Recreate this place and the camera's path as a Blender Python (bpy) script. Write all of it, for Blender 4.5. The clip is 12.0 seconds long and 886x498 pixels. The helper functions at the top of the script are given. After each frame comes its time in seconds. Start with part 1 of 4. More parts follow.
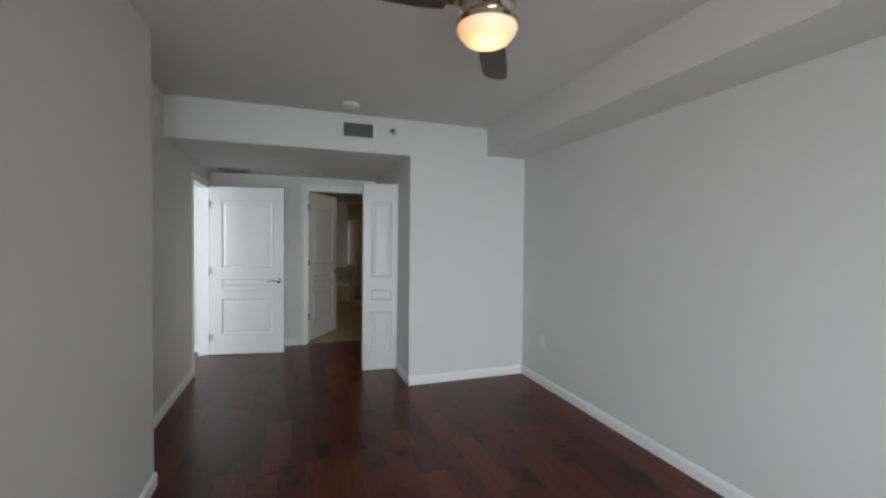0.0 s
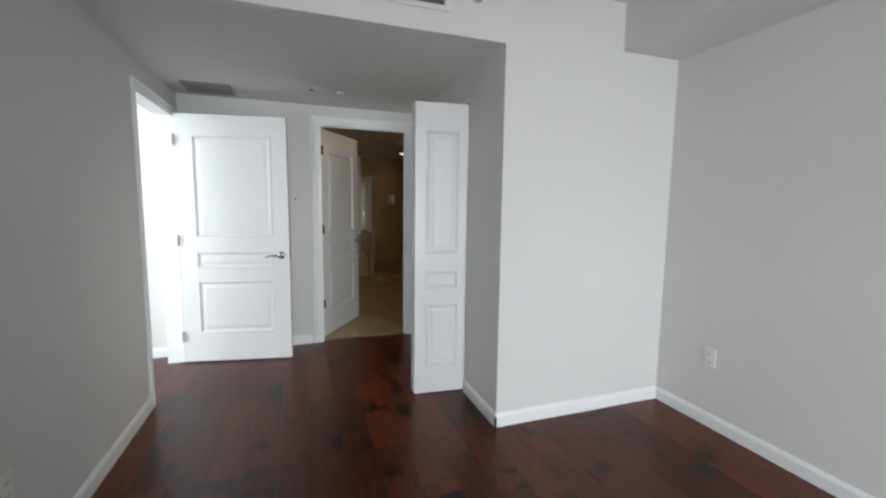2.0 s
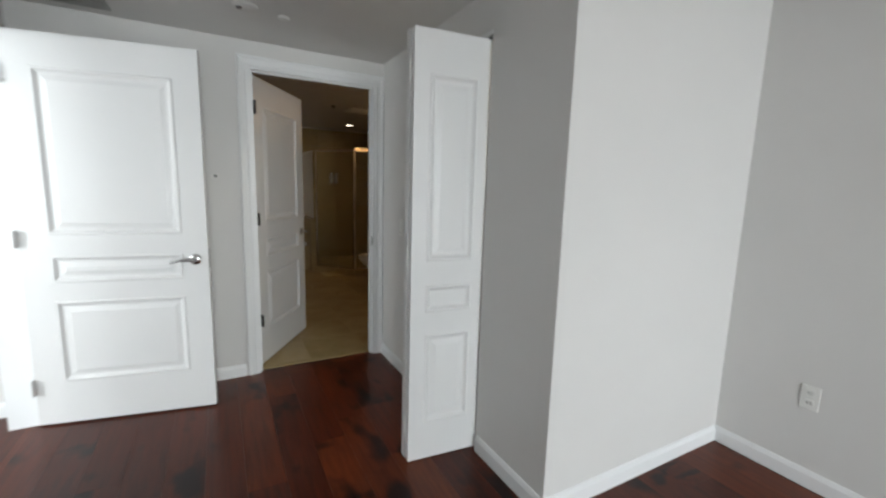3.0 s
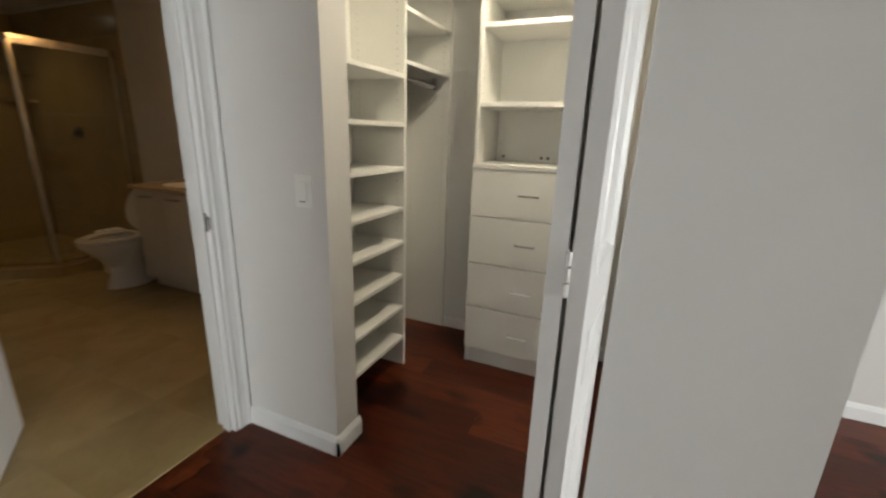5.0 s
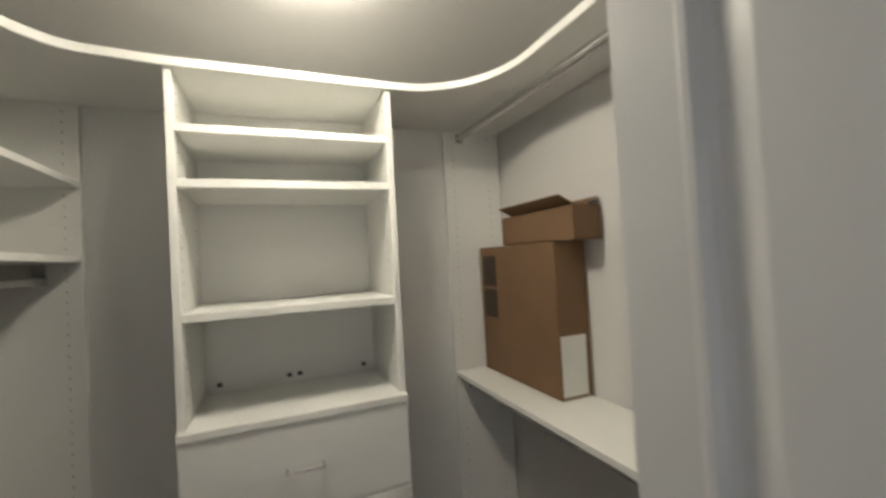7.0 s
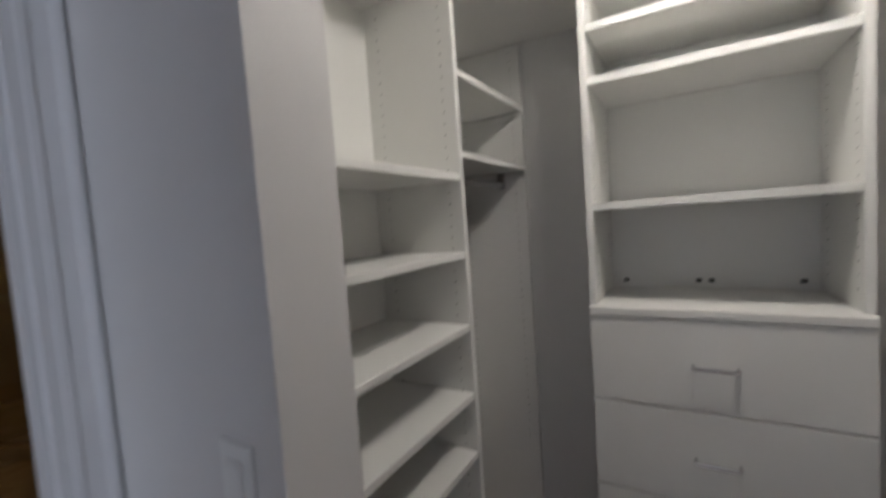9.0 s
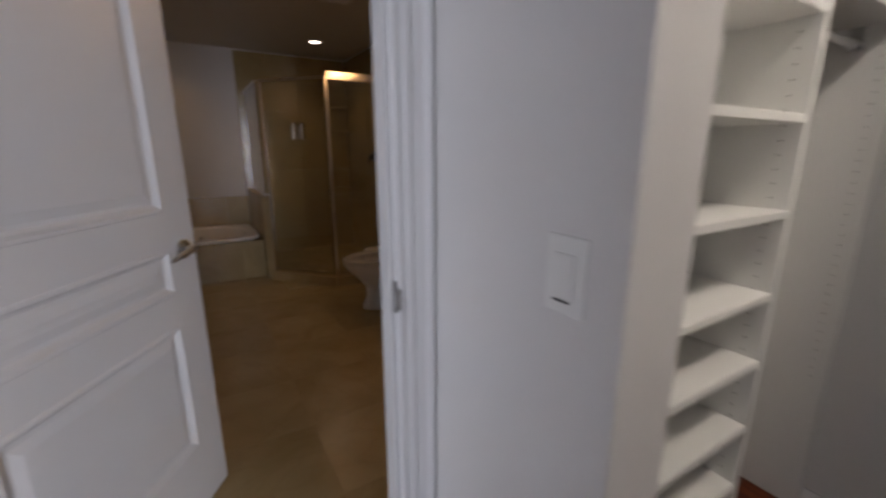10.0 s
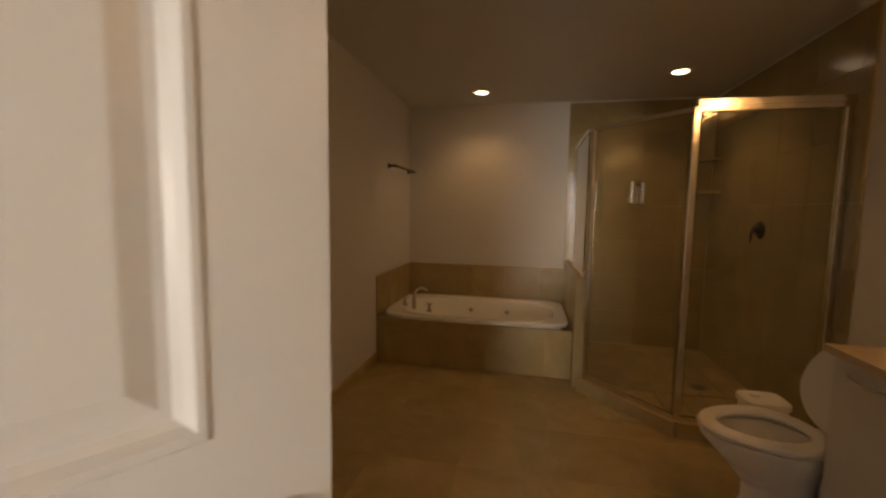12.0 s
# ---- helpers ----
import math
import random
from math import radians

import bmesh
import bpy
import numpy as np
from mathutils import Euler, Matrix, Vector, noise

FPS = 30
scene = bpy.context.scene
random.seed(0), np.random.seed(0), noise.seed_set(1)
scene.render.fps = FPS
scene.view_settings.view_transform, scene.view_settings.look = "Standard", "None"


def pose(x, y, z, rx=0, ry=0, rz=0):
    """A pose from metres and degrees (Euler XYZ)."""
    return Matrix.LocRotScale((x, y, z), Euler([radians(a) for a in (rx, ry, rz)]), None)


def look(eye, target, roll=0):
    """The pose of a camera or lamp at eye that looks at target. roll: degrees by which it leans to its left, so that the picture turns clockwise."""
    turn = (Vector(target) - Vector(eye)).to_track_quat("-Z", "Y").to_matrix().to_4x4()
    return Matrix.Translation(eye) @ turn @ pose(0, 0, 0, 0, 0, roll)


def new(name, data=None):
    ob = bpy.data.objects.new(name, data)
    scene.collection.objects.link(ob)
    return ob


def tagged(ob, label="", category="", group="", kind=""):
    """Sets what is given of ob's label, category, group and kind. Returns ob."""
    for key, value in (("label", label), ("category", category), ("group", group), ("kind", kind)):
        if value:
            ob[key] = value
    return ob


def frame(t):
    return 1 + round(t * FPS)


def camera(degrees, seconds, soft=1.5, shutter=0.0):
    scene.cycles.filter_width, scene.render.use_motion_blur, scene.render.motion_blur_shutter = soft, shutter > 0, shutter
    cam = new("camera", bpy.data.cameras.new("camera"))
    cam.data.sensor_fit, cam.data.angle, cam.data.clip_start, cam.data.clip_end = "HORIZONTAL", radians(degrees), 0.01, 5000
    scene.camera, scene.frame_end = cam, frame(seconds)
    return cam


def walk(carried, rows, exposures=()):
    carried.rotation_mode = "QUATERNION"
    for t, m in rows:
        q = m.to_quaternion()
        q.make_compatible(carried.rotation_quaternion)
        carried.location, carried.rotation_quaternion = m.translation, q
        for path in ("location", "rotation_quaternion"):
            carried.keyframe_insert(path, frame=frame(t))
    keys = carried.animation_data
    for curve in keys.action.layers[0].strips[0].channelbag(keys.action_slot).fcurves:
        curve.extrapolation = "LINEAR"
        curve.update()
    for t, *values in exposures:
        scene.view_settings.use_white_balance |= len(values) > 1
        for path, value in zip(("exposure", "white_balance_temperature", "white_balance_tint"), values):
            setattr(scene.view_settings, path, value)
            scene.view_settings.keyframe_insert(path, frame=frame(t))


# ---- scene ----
cam = camera(94.2, 12.0, soft=2.4, shutter=0.4)
PATH = [
    (0, (0.179, -2.537, 1.441), (0.841, -0.651, 1.391), 0.6),
    (0.5, (0.151, -2.238, 1.427), (0.731, -0.329, 1.283), 0.4),
    (1, (0.134, -1.787, 1.402), (0.645, 0.138, 1.222), 0.3),
    (1.5, (0.074, -1.291, 1.375), (0.651, 0.612, 1.155), 0.2),
    (2, (0.092, -0.795, 1.344), (0.75, 1.082, 1.131), 0.7),
    (2.5, (0.085, -0.276, 1.34), (0.837, 1.563, 1.114), 1.2),
    (2.7, (0.079, -0.076, 1.356), (0.911, 1.724, 1.096), 1.5),
    (4.5, (0.07, 1.523, 1.275), (1.603, 2.719, 0.807), 0.6),
    (5, (0.089, 1.877, 1.267), (1.858, 2.64, 0.727), 1.8),
    (5.5, (0.228, 2.129, 1.276), (2.146, 2.423, 0.79), 2.1),
    (6, (0.47, 2.263, 1.33), (2.424, 2.077, 0.949), 1.9),
    (6.5, (0.721, 2.365, 1.395), (2.599, 1.69, 1.26), -0.3),
    (6.7, (0.795, 2.353, 1.454), (2.607, 1.506, 1.443), -2.0),
    (8.3, (1.069, 2.389, 1.624), (2.958, 2.883, 2.061), -7.0),
    (8.5, (1.025, 2.375, 1.57), (2.885, 3.048, 1.867), -5.9),
    (9, (0.883, 2.349, 1.396), (2.599, 3.368, 1.27), -4.0),
    (9.5, (0.846, 2.331, 1.3), (2.222, 3.73, 0.916), -2.7),
    (10, (0.759, 2.498, 1.234), (1.767, 4.162, 0.769), -0.0),
    (10.5, (0.701, 2.798, 1.258), (1.299, 4.665, 0.861), 0.4),
    (11, (0.776, 3.145, 1.262), (0.852, 5.127, 1.005), -0.3),
    (11.2, (0.843, 3.22, 1.297), (0.719, 5.202, 1.061), -1.0),
    (11.5, (0.883, 3.409, 1.27), (0.643, 5.386, 1.088), -0.7),
    (12, (0.961, 3.663, 1.269), (0.556, 5.613, 1.083), 0.9),
]
walk(cam, [(t, look(eye, target, roll)) for t, eye, target, roll in PATH],
     exposures=[(0, -.77, 6900, 12), (1, -.42, 6900, 12), (2, -.1, 6900, 12), (2.5, -.08, 6900, 11), (4.4, -.1, 7700, 14), (5, .42, 7600, 13), (5.5, .56, 7600, 13), (6.1, .25, 7500, 13), (6.6, 0, 7100, 14),
                (8.4, -.58, 6450, 14), (9, -.48, 6200, 21), (9.5, .02, 6150, 20), (10, .15, 6600, 24), (10.6, .3, 7600, 23), (11.1, .55, 9200, 22), (11.5, .75, 9400, 22), (12, .95, 9800, 22)])

# ---- world and light ----
world = bpy.data.worlds.new("sky")
scene.world = world
world.use_nodes = True
wn = world.node_tree
sky = wn.nodes.new("ShaderNodeTexSky")
sky.sky_type, sky.sun_disc = "NISHITA", False
sky.sun_elevation, sky.sun_rotation = radians(50), radians(150)
wn.links.new(sky.outputs[0], wn.nodes["Background"].inputs[0])
wn.nodes["Background"].inputs[1].default_value = 0.12


def lamp(name, kind, m, energy, color, **kw):
    d = bpy.data.lights.new(name, kind)
    d.energy, d.color = energy, color
    if kind == "AREA":
        d.shape, d.size, d.size_y, d.spread = "RECTANGLE", kw["size"], kw["size_y"], radians(kw.get("spread", 180))
    elif kind == "SPOT":
        d.spot_size, d.spot_blend, d.shadow_soft_size = radians(kw["cone"]), 0.6, kw["soft"]
    else:
        d.shadow_soft_size = kw["soft"]
    ob = new(name, d)
    ob.matrix_world = m
    return ob


sun = bpy.data.lights.new("sun", "SUN")
sun.energy, sun.angle, sun.color = 1.0, radians(12), (1, 0.96, 0.9)
new("sun", sun).matrix_world = pose(0, 0, 20, 40, 0, 150)

DAY = (0.80, 0.92, 1.0)
lamp("window_daylight", "AREA", look((0.5, -4.22, 1.2), (1.7, 0.5, 0.2)), 78, DAY, size=1.9, size_y=2.1, spread=100)
lamp("hall_daylight", "AREA", look((-2.2, -0.15, 1.3), (-2.0, 3.3, 1.2)), 56, DAY, size=1.7, size_y=2.0)
# unseen west source, added to brighten the switch wall and bath casing
lamp("hall_fill_west", "AREA", look((-3.16, 1.55, 1.35), (0.2, 2.7, 1.15)), 86, DAY, size=0.75, size_y=1.7)
lamp("fan_bulb", "POINT", pose(0.88, -1.04, 2.13), 3, (1, 0.62, 0.28), soft=0.1)
for i, (dx, dy) in enumerate(((2.005, 7.06), (0.515, 7.38))):
    lamp("downlight_bulb", "SPOT", look((dx, dy, 2.29), (dx, dy, 0)), 4.4, (1, 0.68, 0.37), cone=125, soft=0.06)

# ---- materials ----


def node_mat(name, base, rough=0.5, metal=0.0, var=0.06, scale=6.0, bump=0.05, bump_scale=120.0, spec=0.5, dark=None, island=False):
    m = bpy.data.materials.new(name)
    m.use_nodes = True
    n, l = m.node_tree.nodes, m.node_tree.links
    b = n["Principled BSDF"]
    b.inputs["Roughness"].default_value, b.inputs["Metallic"].default_value = rough, metal
    b.inputs["Specular IOR Level"].default_value = spec
    tc = n.new("ShaderNodeTexCoord")
    tex = n.new("ShaderNodeTexNoise")
    tex.inputs["Scale"].default_value, tex.inputs["Detail"].default_value = scale, 5
    l.new(tc.outputs["Object"], tex.inputs["Vector"])
    ramp = n.new("ShaderNodeValToRGB")
    lo = dark if dark else [c * (1 - var) for c in base]
    hi = [min(1, c * (1 + var)) for c in base]
    ramp.color_ramp.elements[0].position, ramp.color_ramp.elements[1].position = 0.3, 0.7
    ramp.color_ramp.elements[0].color, ramp.color_ramp.elements[1].color = (*lo, 1), (*hi, 1)
    l.new(tex.outputs["Fac"], ramp.inputs["Fac"])
    l.new(ramp.outputs["Color"], b.inputs["Base Color"])
    fine = n.new("ShaderNodeTexNoise")
    fine.inputs["Scale"].default_value, fine.inputs["Detail"].default_value = bump_scale, 4
    l.new(tc.outputs["Object"], fine.inputs["Vector"])
    bp = n.new("ShaderNodeBump")
    bp.inputs["Strength"].default_value, bp.inputs["Distance"].default_value = bump, 0.002
    l.new(fine.outputs["Fac"], bp.inputs["Height"])
    l.new(bp.outputs["Normal"], b.inputs["Normal"])
    mr = n.new("ShaderNodeMapRange")
    mr.inputs["To Min"].default_value, mr.inputs["To Max"].default_value = max(0.02, rough * 0.85), min(1, rough * 1.15)
    l.new(fine.outputs["Fac"], mr.inputs["Value"])
    l.new(mr.outputs["Result"], b.inputs["Roughness"])
    return m


def wood_mat(name):
    """Glossy dark red-brown plank, every plank in a tone of its own, with dark knots along it."""
    m = bpy.data.materials.new(name)
    m.use_nodes = True
    n, l = m.node_tree.nodes, m.node_tree.links
    b = n["Principled BSDF"]
    tc, info = n.new("ShaderNodeTexCoord"), n.new("ShaderNodeObjectInfo")
    shift = n.new("ShaderNodeVectorMath")
    shift.operation = "MULTIPLY_ADD"
    comb = n.new("ShaderNodeCombineXYZ")
    for k in range(3):
        l.new(info.outputs["Random"], comb.inputs[k])
    l.new(comb.outputs[0], shift.inputs[0])
    shift.inputs[1].default_value = (37, 91, 13)
    l.new(tc.outputs["Object"], shift.inputs[2])
    stretch = n.new("ShaderNodeMapping")
    stretch.inputs["Scale"].default_value = (26, 2.2, 26)
    l.new(shift.outputs[0], stretch.inputs["Vector"])
    grain = n.new("ShaderNodeTexNoise")
    grain.inputs["Scale"].default_value, grain.inputs["Detail"].default_value = 1.6, 7
    l.new(stretch.outputs[0], grain.inputs["Vector"])
    tone = n.new("ShaderNodeValToRGB")
    els = tone.color_ramp.elements
    els[0].position, els[0].color = 0.0, (0.052, 0.0088, 0.0034, 1)
    els[1].position, els[1].color = 1.0, (0.130, 0.027, 0.008, 1)
    e = els.new(0.55)
    e.color = (0.088, 0.0158, 0.005, 1)
    l.new(info.outputs["Random"], tone.inputs["Fac"])
    streak = n.new("ShaderNodeMixRGB")
    streak.blend_type = "MULTIPLY"
    streak.inputs["Fac"].default_value = 0.65
    gr = n.new("ShaderNodeValToRGB")
    gr.color_ramp.elements[0].position, gr.color_ramp.elements[0].color = 0.32, (0.45, 0.4, 0.36, 1)
    gr.color_ramp.elements[1].position, gr.color_ramp.elements[1].color = 0.66, (1.25, 1.2, 1.15, 1)
    l.new(grain.outputs["Fac"], gr.inputs["Fac"])
    l.new(tone.outputs["Color"], streak.inputs["Color1"])
    l.new(gr.outputs["Color"], streak.inputs["Color2"])
    km = n.new("ShaderNodeMapping")
    km.inputs["Scale"].default_value = (5.0, 2.8, 5)
    l.new(shift.outputs[0], km.inputs["Vector"])
    kn = n.new("ShaderNodeTexNoise")
    kn.inputs["Scale"].default_value, kn.inputs["Detail"].default_value = 1.0, 2
    l.new(km.outputs[0], kn.inputs["Vector"])
    kr = n.new("ShaderNodeValToRGB")
    kr.color_ramp.elements[0].position, kr.color_ramp.elements[0].color = 0.57, (1, 1, 1, 1)
    kr.color_ramp.elements[1].position, kr.color_ramp.elements[1].color = 0.68, (0.13, 0.10, 0.10, 1)
    l.new(kn.outputs["Fac"], kr.inputs["Fac"])
    knot = n.new("ShaderNodeMixRGB")
    knot.blend_type = "MULTIPLY"
    knot.inputs["Fac"].default_value = 1.0
    l.new(streak.outputs["Color"], knot.inputs["Color1"])
    l.new(kr.outputs["Color"], knot.inputs["Color2"])
    l.new(knot.outputs["Color"], b.inputs["Base Color"])
    b.inputs["Roughness"].default_value = 0.3
    b.inputs["Specular IOR Level"].default_value = 0.29
    mr = n.new("ShaderNodeMapRange")
    mr.inputs["To Min"].default_value, mr.inputs["To Max"].default_value = 0.24, 0.38
    l.new(grain.outputs["Fac"], mr.inputs["Value"])
    l.new(mr.outputs["Result"], b.inputs["Roughness"])
    bp = n.new("ShaderNodeBump")
    bp.inputs["Strength"].default_value, bp.inputs["Distance"].default_value = 0.04, 0.002
    l.new(grain.outputs["Fac"], bp.inputs["Height"])
    l.new(bp.outputs["Normal"], b.inputs["Normal"])
    return m


def marble_mat(name, a, bcol, vein, rough=0.25):
    """Polished beige stone tile: clouds and faint veins, each tile with a tone of its own."""
    m = bpy.data.materials.new(name)
    m.use_nodes = True
    n, l = m.node_tree.nodes, m.node_tree.links
    b = n["Principled BSDF"]
    b.inputs["Roughness"].default_value = rough
    tc, info = n.new("ShaderNodeTexCoord"), n.new("ShaderNodeObjectInfo")
    comb = n.new("ShaderNodeCombineXYZ")
    for k in range(3):
        l.new(info.outputs["Random"], comb.inputs[k])
    shift = n.new("ShaderNodeVectorMath")
    shift.operation = "MULTIPLY_ADD"
    shift.inputs[1].default_value = (31, 57, 83)
    l.new(comb.outputs[0], shift.inputs[0])
    l.new(tc.outputs["Object"], shift.inputs[2])
    cloud = n.new("ShaderNodeTexNoise")
    cloud.inputs["Scale"].default_value, cloud.inputs["Detail"].default_value, cloud.inputs["Distortion"].default_value = 3.5, 8, 0.8
    l.new(shift.outputs[0], cloud.inputs["Vector"])
    ramp = n.new("ShaderNodeValToRGB")
    ramp.color_ramp.elements[0].position, ramp.color_ramp.elements[0].color = 0.3, (*a, 1)
    ramp.color_ramp.elements[1].position, ramp.color_ramp.elements[1].color = 0.7, (*bcol, 1)
    l.new(cloud.outputs["Fac"], ramp.inputs["Fac"])
    vn = n.new("ShaderNodeTexNoise")
    vn.inputs["Scale"].default_value, vn.inputs["Detail"].default_value, vn.inputs["Distortion"].default_value = 2.0, 5, 2.2
    l.new(shift.outputs[0], vn.inputs["Vector"])
    vr = n.new("ShaderNodeValToRGB")
    vr.color_ramp.elements[0].position, vr.color_ramp.elements[0].color = 0.47, (0, 0, 0, 1)
    vr.color_ramp.elements[1].position, vr.color_ramp.elements[1].color = 0.53, (0, 0, 0, 1)
    e = vr.color_ramp.elements.new(0.5)
    e.color = (0.16, 0.16, 0.16, 1)
    l.new(vn.outputs["Fac"], vr.inputs["Fac"])
    mix = n.new("ShaderNodeMixRGB")
    mix.inputs["Color2"].default_value = (*vein, 1)
    l.new(vr.outputs["Color"], mix.inputs["Fac"])
    l.new(ramp.outputs["Color"], mix.inputs["Color1"])
    tone = n.new("ShaderNodeHueSaturation")
    mr = n.new("ShaderNodeMapRange")
    mr.inputs["To Min"].default_value, mr.inputs["To Max"].default_value = 0.92, 1.06
    l.new(info.outputs["Random"], mr.inputs["Value"])
    l.new(mr.outputs["Result"], tone.inputs["Value"])
    l.new(mix.outputs["Color"], tone.inputs["Color"])
    l.new(tone.outputs["Color"], b.inputs["Base Color"])
    return m


def glow_mat(name, color, strength):
    m = bpy.data.materials.new(name)
    m.use_nodes = True
    b = m.node_tree.nodes["Principled BSDF"]
    b.inputs["Base Color"].default_value = (0.8, 0.8, 0.78, 1)
    b.inputs["Emission Color"].default_value = (*color, 1)
    b.inputs["Emission Strength"].default_value = strength
    return m


def glass_mat(name, tint):
    m = bpy.data.materials.new(name)
    m.use_nodes = True
    b = m.node_tree.nodes["Principled BSDF"]
    b.inputs["Base Color"].default_value = (*tint, 1)
    b.inputs["Transmission Weight"].default_value, b.inputs["Roughness"].default_value, b.inputs["IOR"].default_value = 1.0, 0.02, 1.45
    return m


PAINT = node_mat("wall_paint", (0.67, 0.66, 0.65), 0.55, var=0.02, scale=1.2, bump=0.12, bump_scale=260)
CEIL = node_mat("ceiling_paint", (0.66, 0.65, 0.64), 0.8, var=0.02, scale=1.0, bump=0.15, bump_scale=180)
TRIM = node_mat("trim_paint", (0.80, 0.81, 0.82), 0.38, var=0.02, scale=3, bump=0.01, bump_scale=90)
DOORP = node_mat("door_paint", (0.70, 0.70, 0.70), 0.35, var=0.02, scale=2, bump=0.06, bump_scale=70)
MELA = node_mat("white_melamine", (0.80, 0.80, 0.77), 0.38, var=0.015, scale=2, bump=0.03, bump_scale=300)
WOOD = wood_mat("dark_plank")
SUB = node_mat("joint_dark", (0.02, 0.012, 0.009), 0.8)
MARBLE = marble_mat("beige_marble", (0.38, 0.282, 0.132), (0.47, 0.36, 0.19), (0.28, 0.20, 0.092))
SHOWER = marble_mat("shower_tile", (0.31, 0.24, 0.115), (0.37, 0.295, 0.155), (0.23, 0.175, 0.085), 0.2)
GROUT = node_mat("grout", (0.40, 0.31, 0.155), 0.9, var=0.1, scale=20)
STONETOP = marble_mat("vanity_top", (0.52, 0.39, 0.26), (0.60, 0.46, 0.32), (0.42, 0.30, 0.19), 0.2)
CHROME = node_mat("satin_chrome", (0.62, 0.62, 0.62), 0.22, 1.0, var=0.04, bump=0.02)
BRASS = node_mat("brushed_nickel", (0.70, 0.64, 0.55), 0.17, 1.0, var=0.05, bump=0.03)
POLISH = node_mat("polished_chrome", (0.88, 0.88, 0.88), 0.08, 1.0, var=0.02, bump=0.0)
STEEL = node_mat("dark_steel", (0.09, 0.087, 0.084), 0.4, 1.0)
PORC = node_mat("porcelain", (0.82, 0.81, 0.78), 0.08, var=0.01, bump=0.0)
PLASTIC = node_mat("white_plastic", (0.76, 0.76, 0.74), 0.4, var=0.02, bump=0.02)
GREYM = node_mat("grey_enamel", (0.30, 0.30, 0.29), 0.5, var=0.08, bump=0.03)
# the same wall paint, lightened in place of light on the closet back wall
PAINTLIT = node_mat("wall_paint_lightened", (0.73, 0.73, 0.712), 0.55, var=0.02, scale=1.4, bump=0.12, bump_scale=260)
BLACK = node_mat("black_plastic", (0.02, 0.02, 0.02), 0.4)
HOLE = node_mat("hole_dark", (0.25, 0.24, 0.22), 0.9)
BLADE = node_mat("fan_blade_wood", (0.055, 0.035, 0.024), 0.4, dark=(0.03, 0.02, 0.014), scale=14)
CARD = node_mat("cardboard", (0.19, 0.108, 0.056), 0.85, var=0.08, scale=5, bump=0.2, bump_scale=60)
INK = node_mat("box_ink", (0.05, 0.035, 0.025), 0.8)
PAPER = node_mat("paper_label", (0.72, 0.72, 0.70), 0.7)
VANITY = node_mat("vanity_laminate", (0.72, 0.68, 0.62), 0.4, var=0.02, bump=0.03)
GLASS = glass_mat("shower_glass", (0.96, 0.97, 0.94))
PANE = glass_mat("window_glass", (1, 1, 1))
MIRROR = node_mat("mirror_silver", (0.88, 0.89, 0.88), 0.03, 1.0, var=0.0, bump=0.0)
FANGLOW = glow_mat("fan_bowl_glow", (1, 0.46, 0.08), 1.15)
DOMEGLOW = glow_mat("dome_glow", (1, 0.97, 0.82), 62)
SPOTGLOW = glow_mat("downlight_glow", (1, 0.9, 0.75), 4)
BULBGLOW = glow_mat("vanity_bulb_glow", (1, 0.61, 0.27), 18)

# ---- mesh helpers ----


def box(bm, x0, x1, y0, y1, z0, z1, bev=0.0, seg=2):
    r = bmesh.ops.create_cube(bm, size=1, matrix=Matrix.Translation(((x0 + x1) / 2, (y0 + y1) / 2, (z0 + z1) / 2)) @ Matrix.Diagonal((abs(x1 - x0), abs(y1 - y0), abs(z1 - z0), 1)))
    if bev > 0:
        edges = list({e for v in r["verts"] for e in v.link_edges})
        bmesh.ops.bevel(bm, geom=edges, offset=bev, segments=seg, affect="EDGES", profile=0.5)
    return bm


def rod(bm, a, b, r, r2=None, seg=16):
    a, b = Vector(a), Vector(b)
    d = b - a
    m = Matrix.Translation((a + b) / 2) @ d.to_track_quat("Z", "Y").to_matrix().to_4x4()
    bmesh.ops.create_cone(bm, cap_ends=True, segments=seg, radius1=r, radius2=r if r2 is None else r2, depth=d.length, matrix=m)
    return bm


def loops(bm, rings, cap0=True, cap1=True):
    """Skin a row of rings, each a list of points of the same count."""
    vs = [[bm.verts.new(p) for p in ring] for ring in rings]
    k = len(vs[0])
    for a, b in zip(vs, vs[1:]):
        for i in range(k):
            bm.faces.new((a[i], a[(i + 1) % k], b[(i + 1) % k], b[i]))
    if cap0:
        bm.faces.new(vs[0][::-1])
    if cap1:
        bm.faces.new(vs[-1])
    return bm


def lathe(bm, profile, m=Matrix(), seg=28, caps=True):
    """Turn (radius, height) rows about z."""
    rings = [[m @ Vector((r * math.cos(2 * math.pi * i / seg), r * math.sin(2 * math.pi * i / seg), z)) for i in range(seg)] for r, z in profile]
    return loops(bm, rings, caps, caps)


def oval(cx, cy, a, b, z, power=2.0, seg=40):
    pts = []
    for i in range(seg):
        t = 2 * math.pi * i / seg
        c, s = math.cos(t), math.sin(t)
        pts.append(Vector((cx + a * math.copysign(abs(c) ** (2 / power), c), cy + b * math.copysign(abs(s) ** (2 / power), s), z)))
    return pts


def tube(bm, pts, r, seg=10):
    """A round bar along a row of points."""
    pts = [Vector(p) for p in pts]
    rings = []
    for i, p in enumerate(pts):
        d = (pts[min(i + 1, len(pts) - 1)] - pts[max(i - 1, 0)]).normalized()
        q = d.to_track_quat("Z", "Y")
        rr = r[i] if isinstance(r, (list, tuple)) else r
        rings.append([p + q @ Vector((rr * math.cos(2 * math.pi * k / seg), rr * math.sin(2 * math.pi * k / seg), 0)) for k in range(seg)])
    return loops(bm, rings)


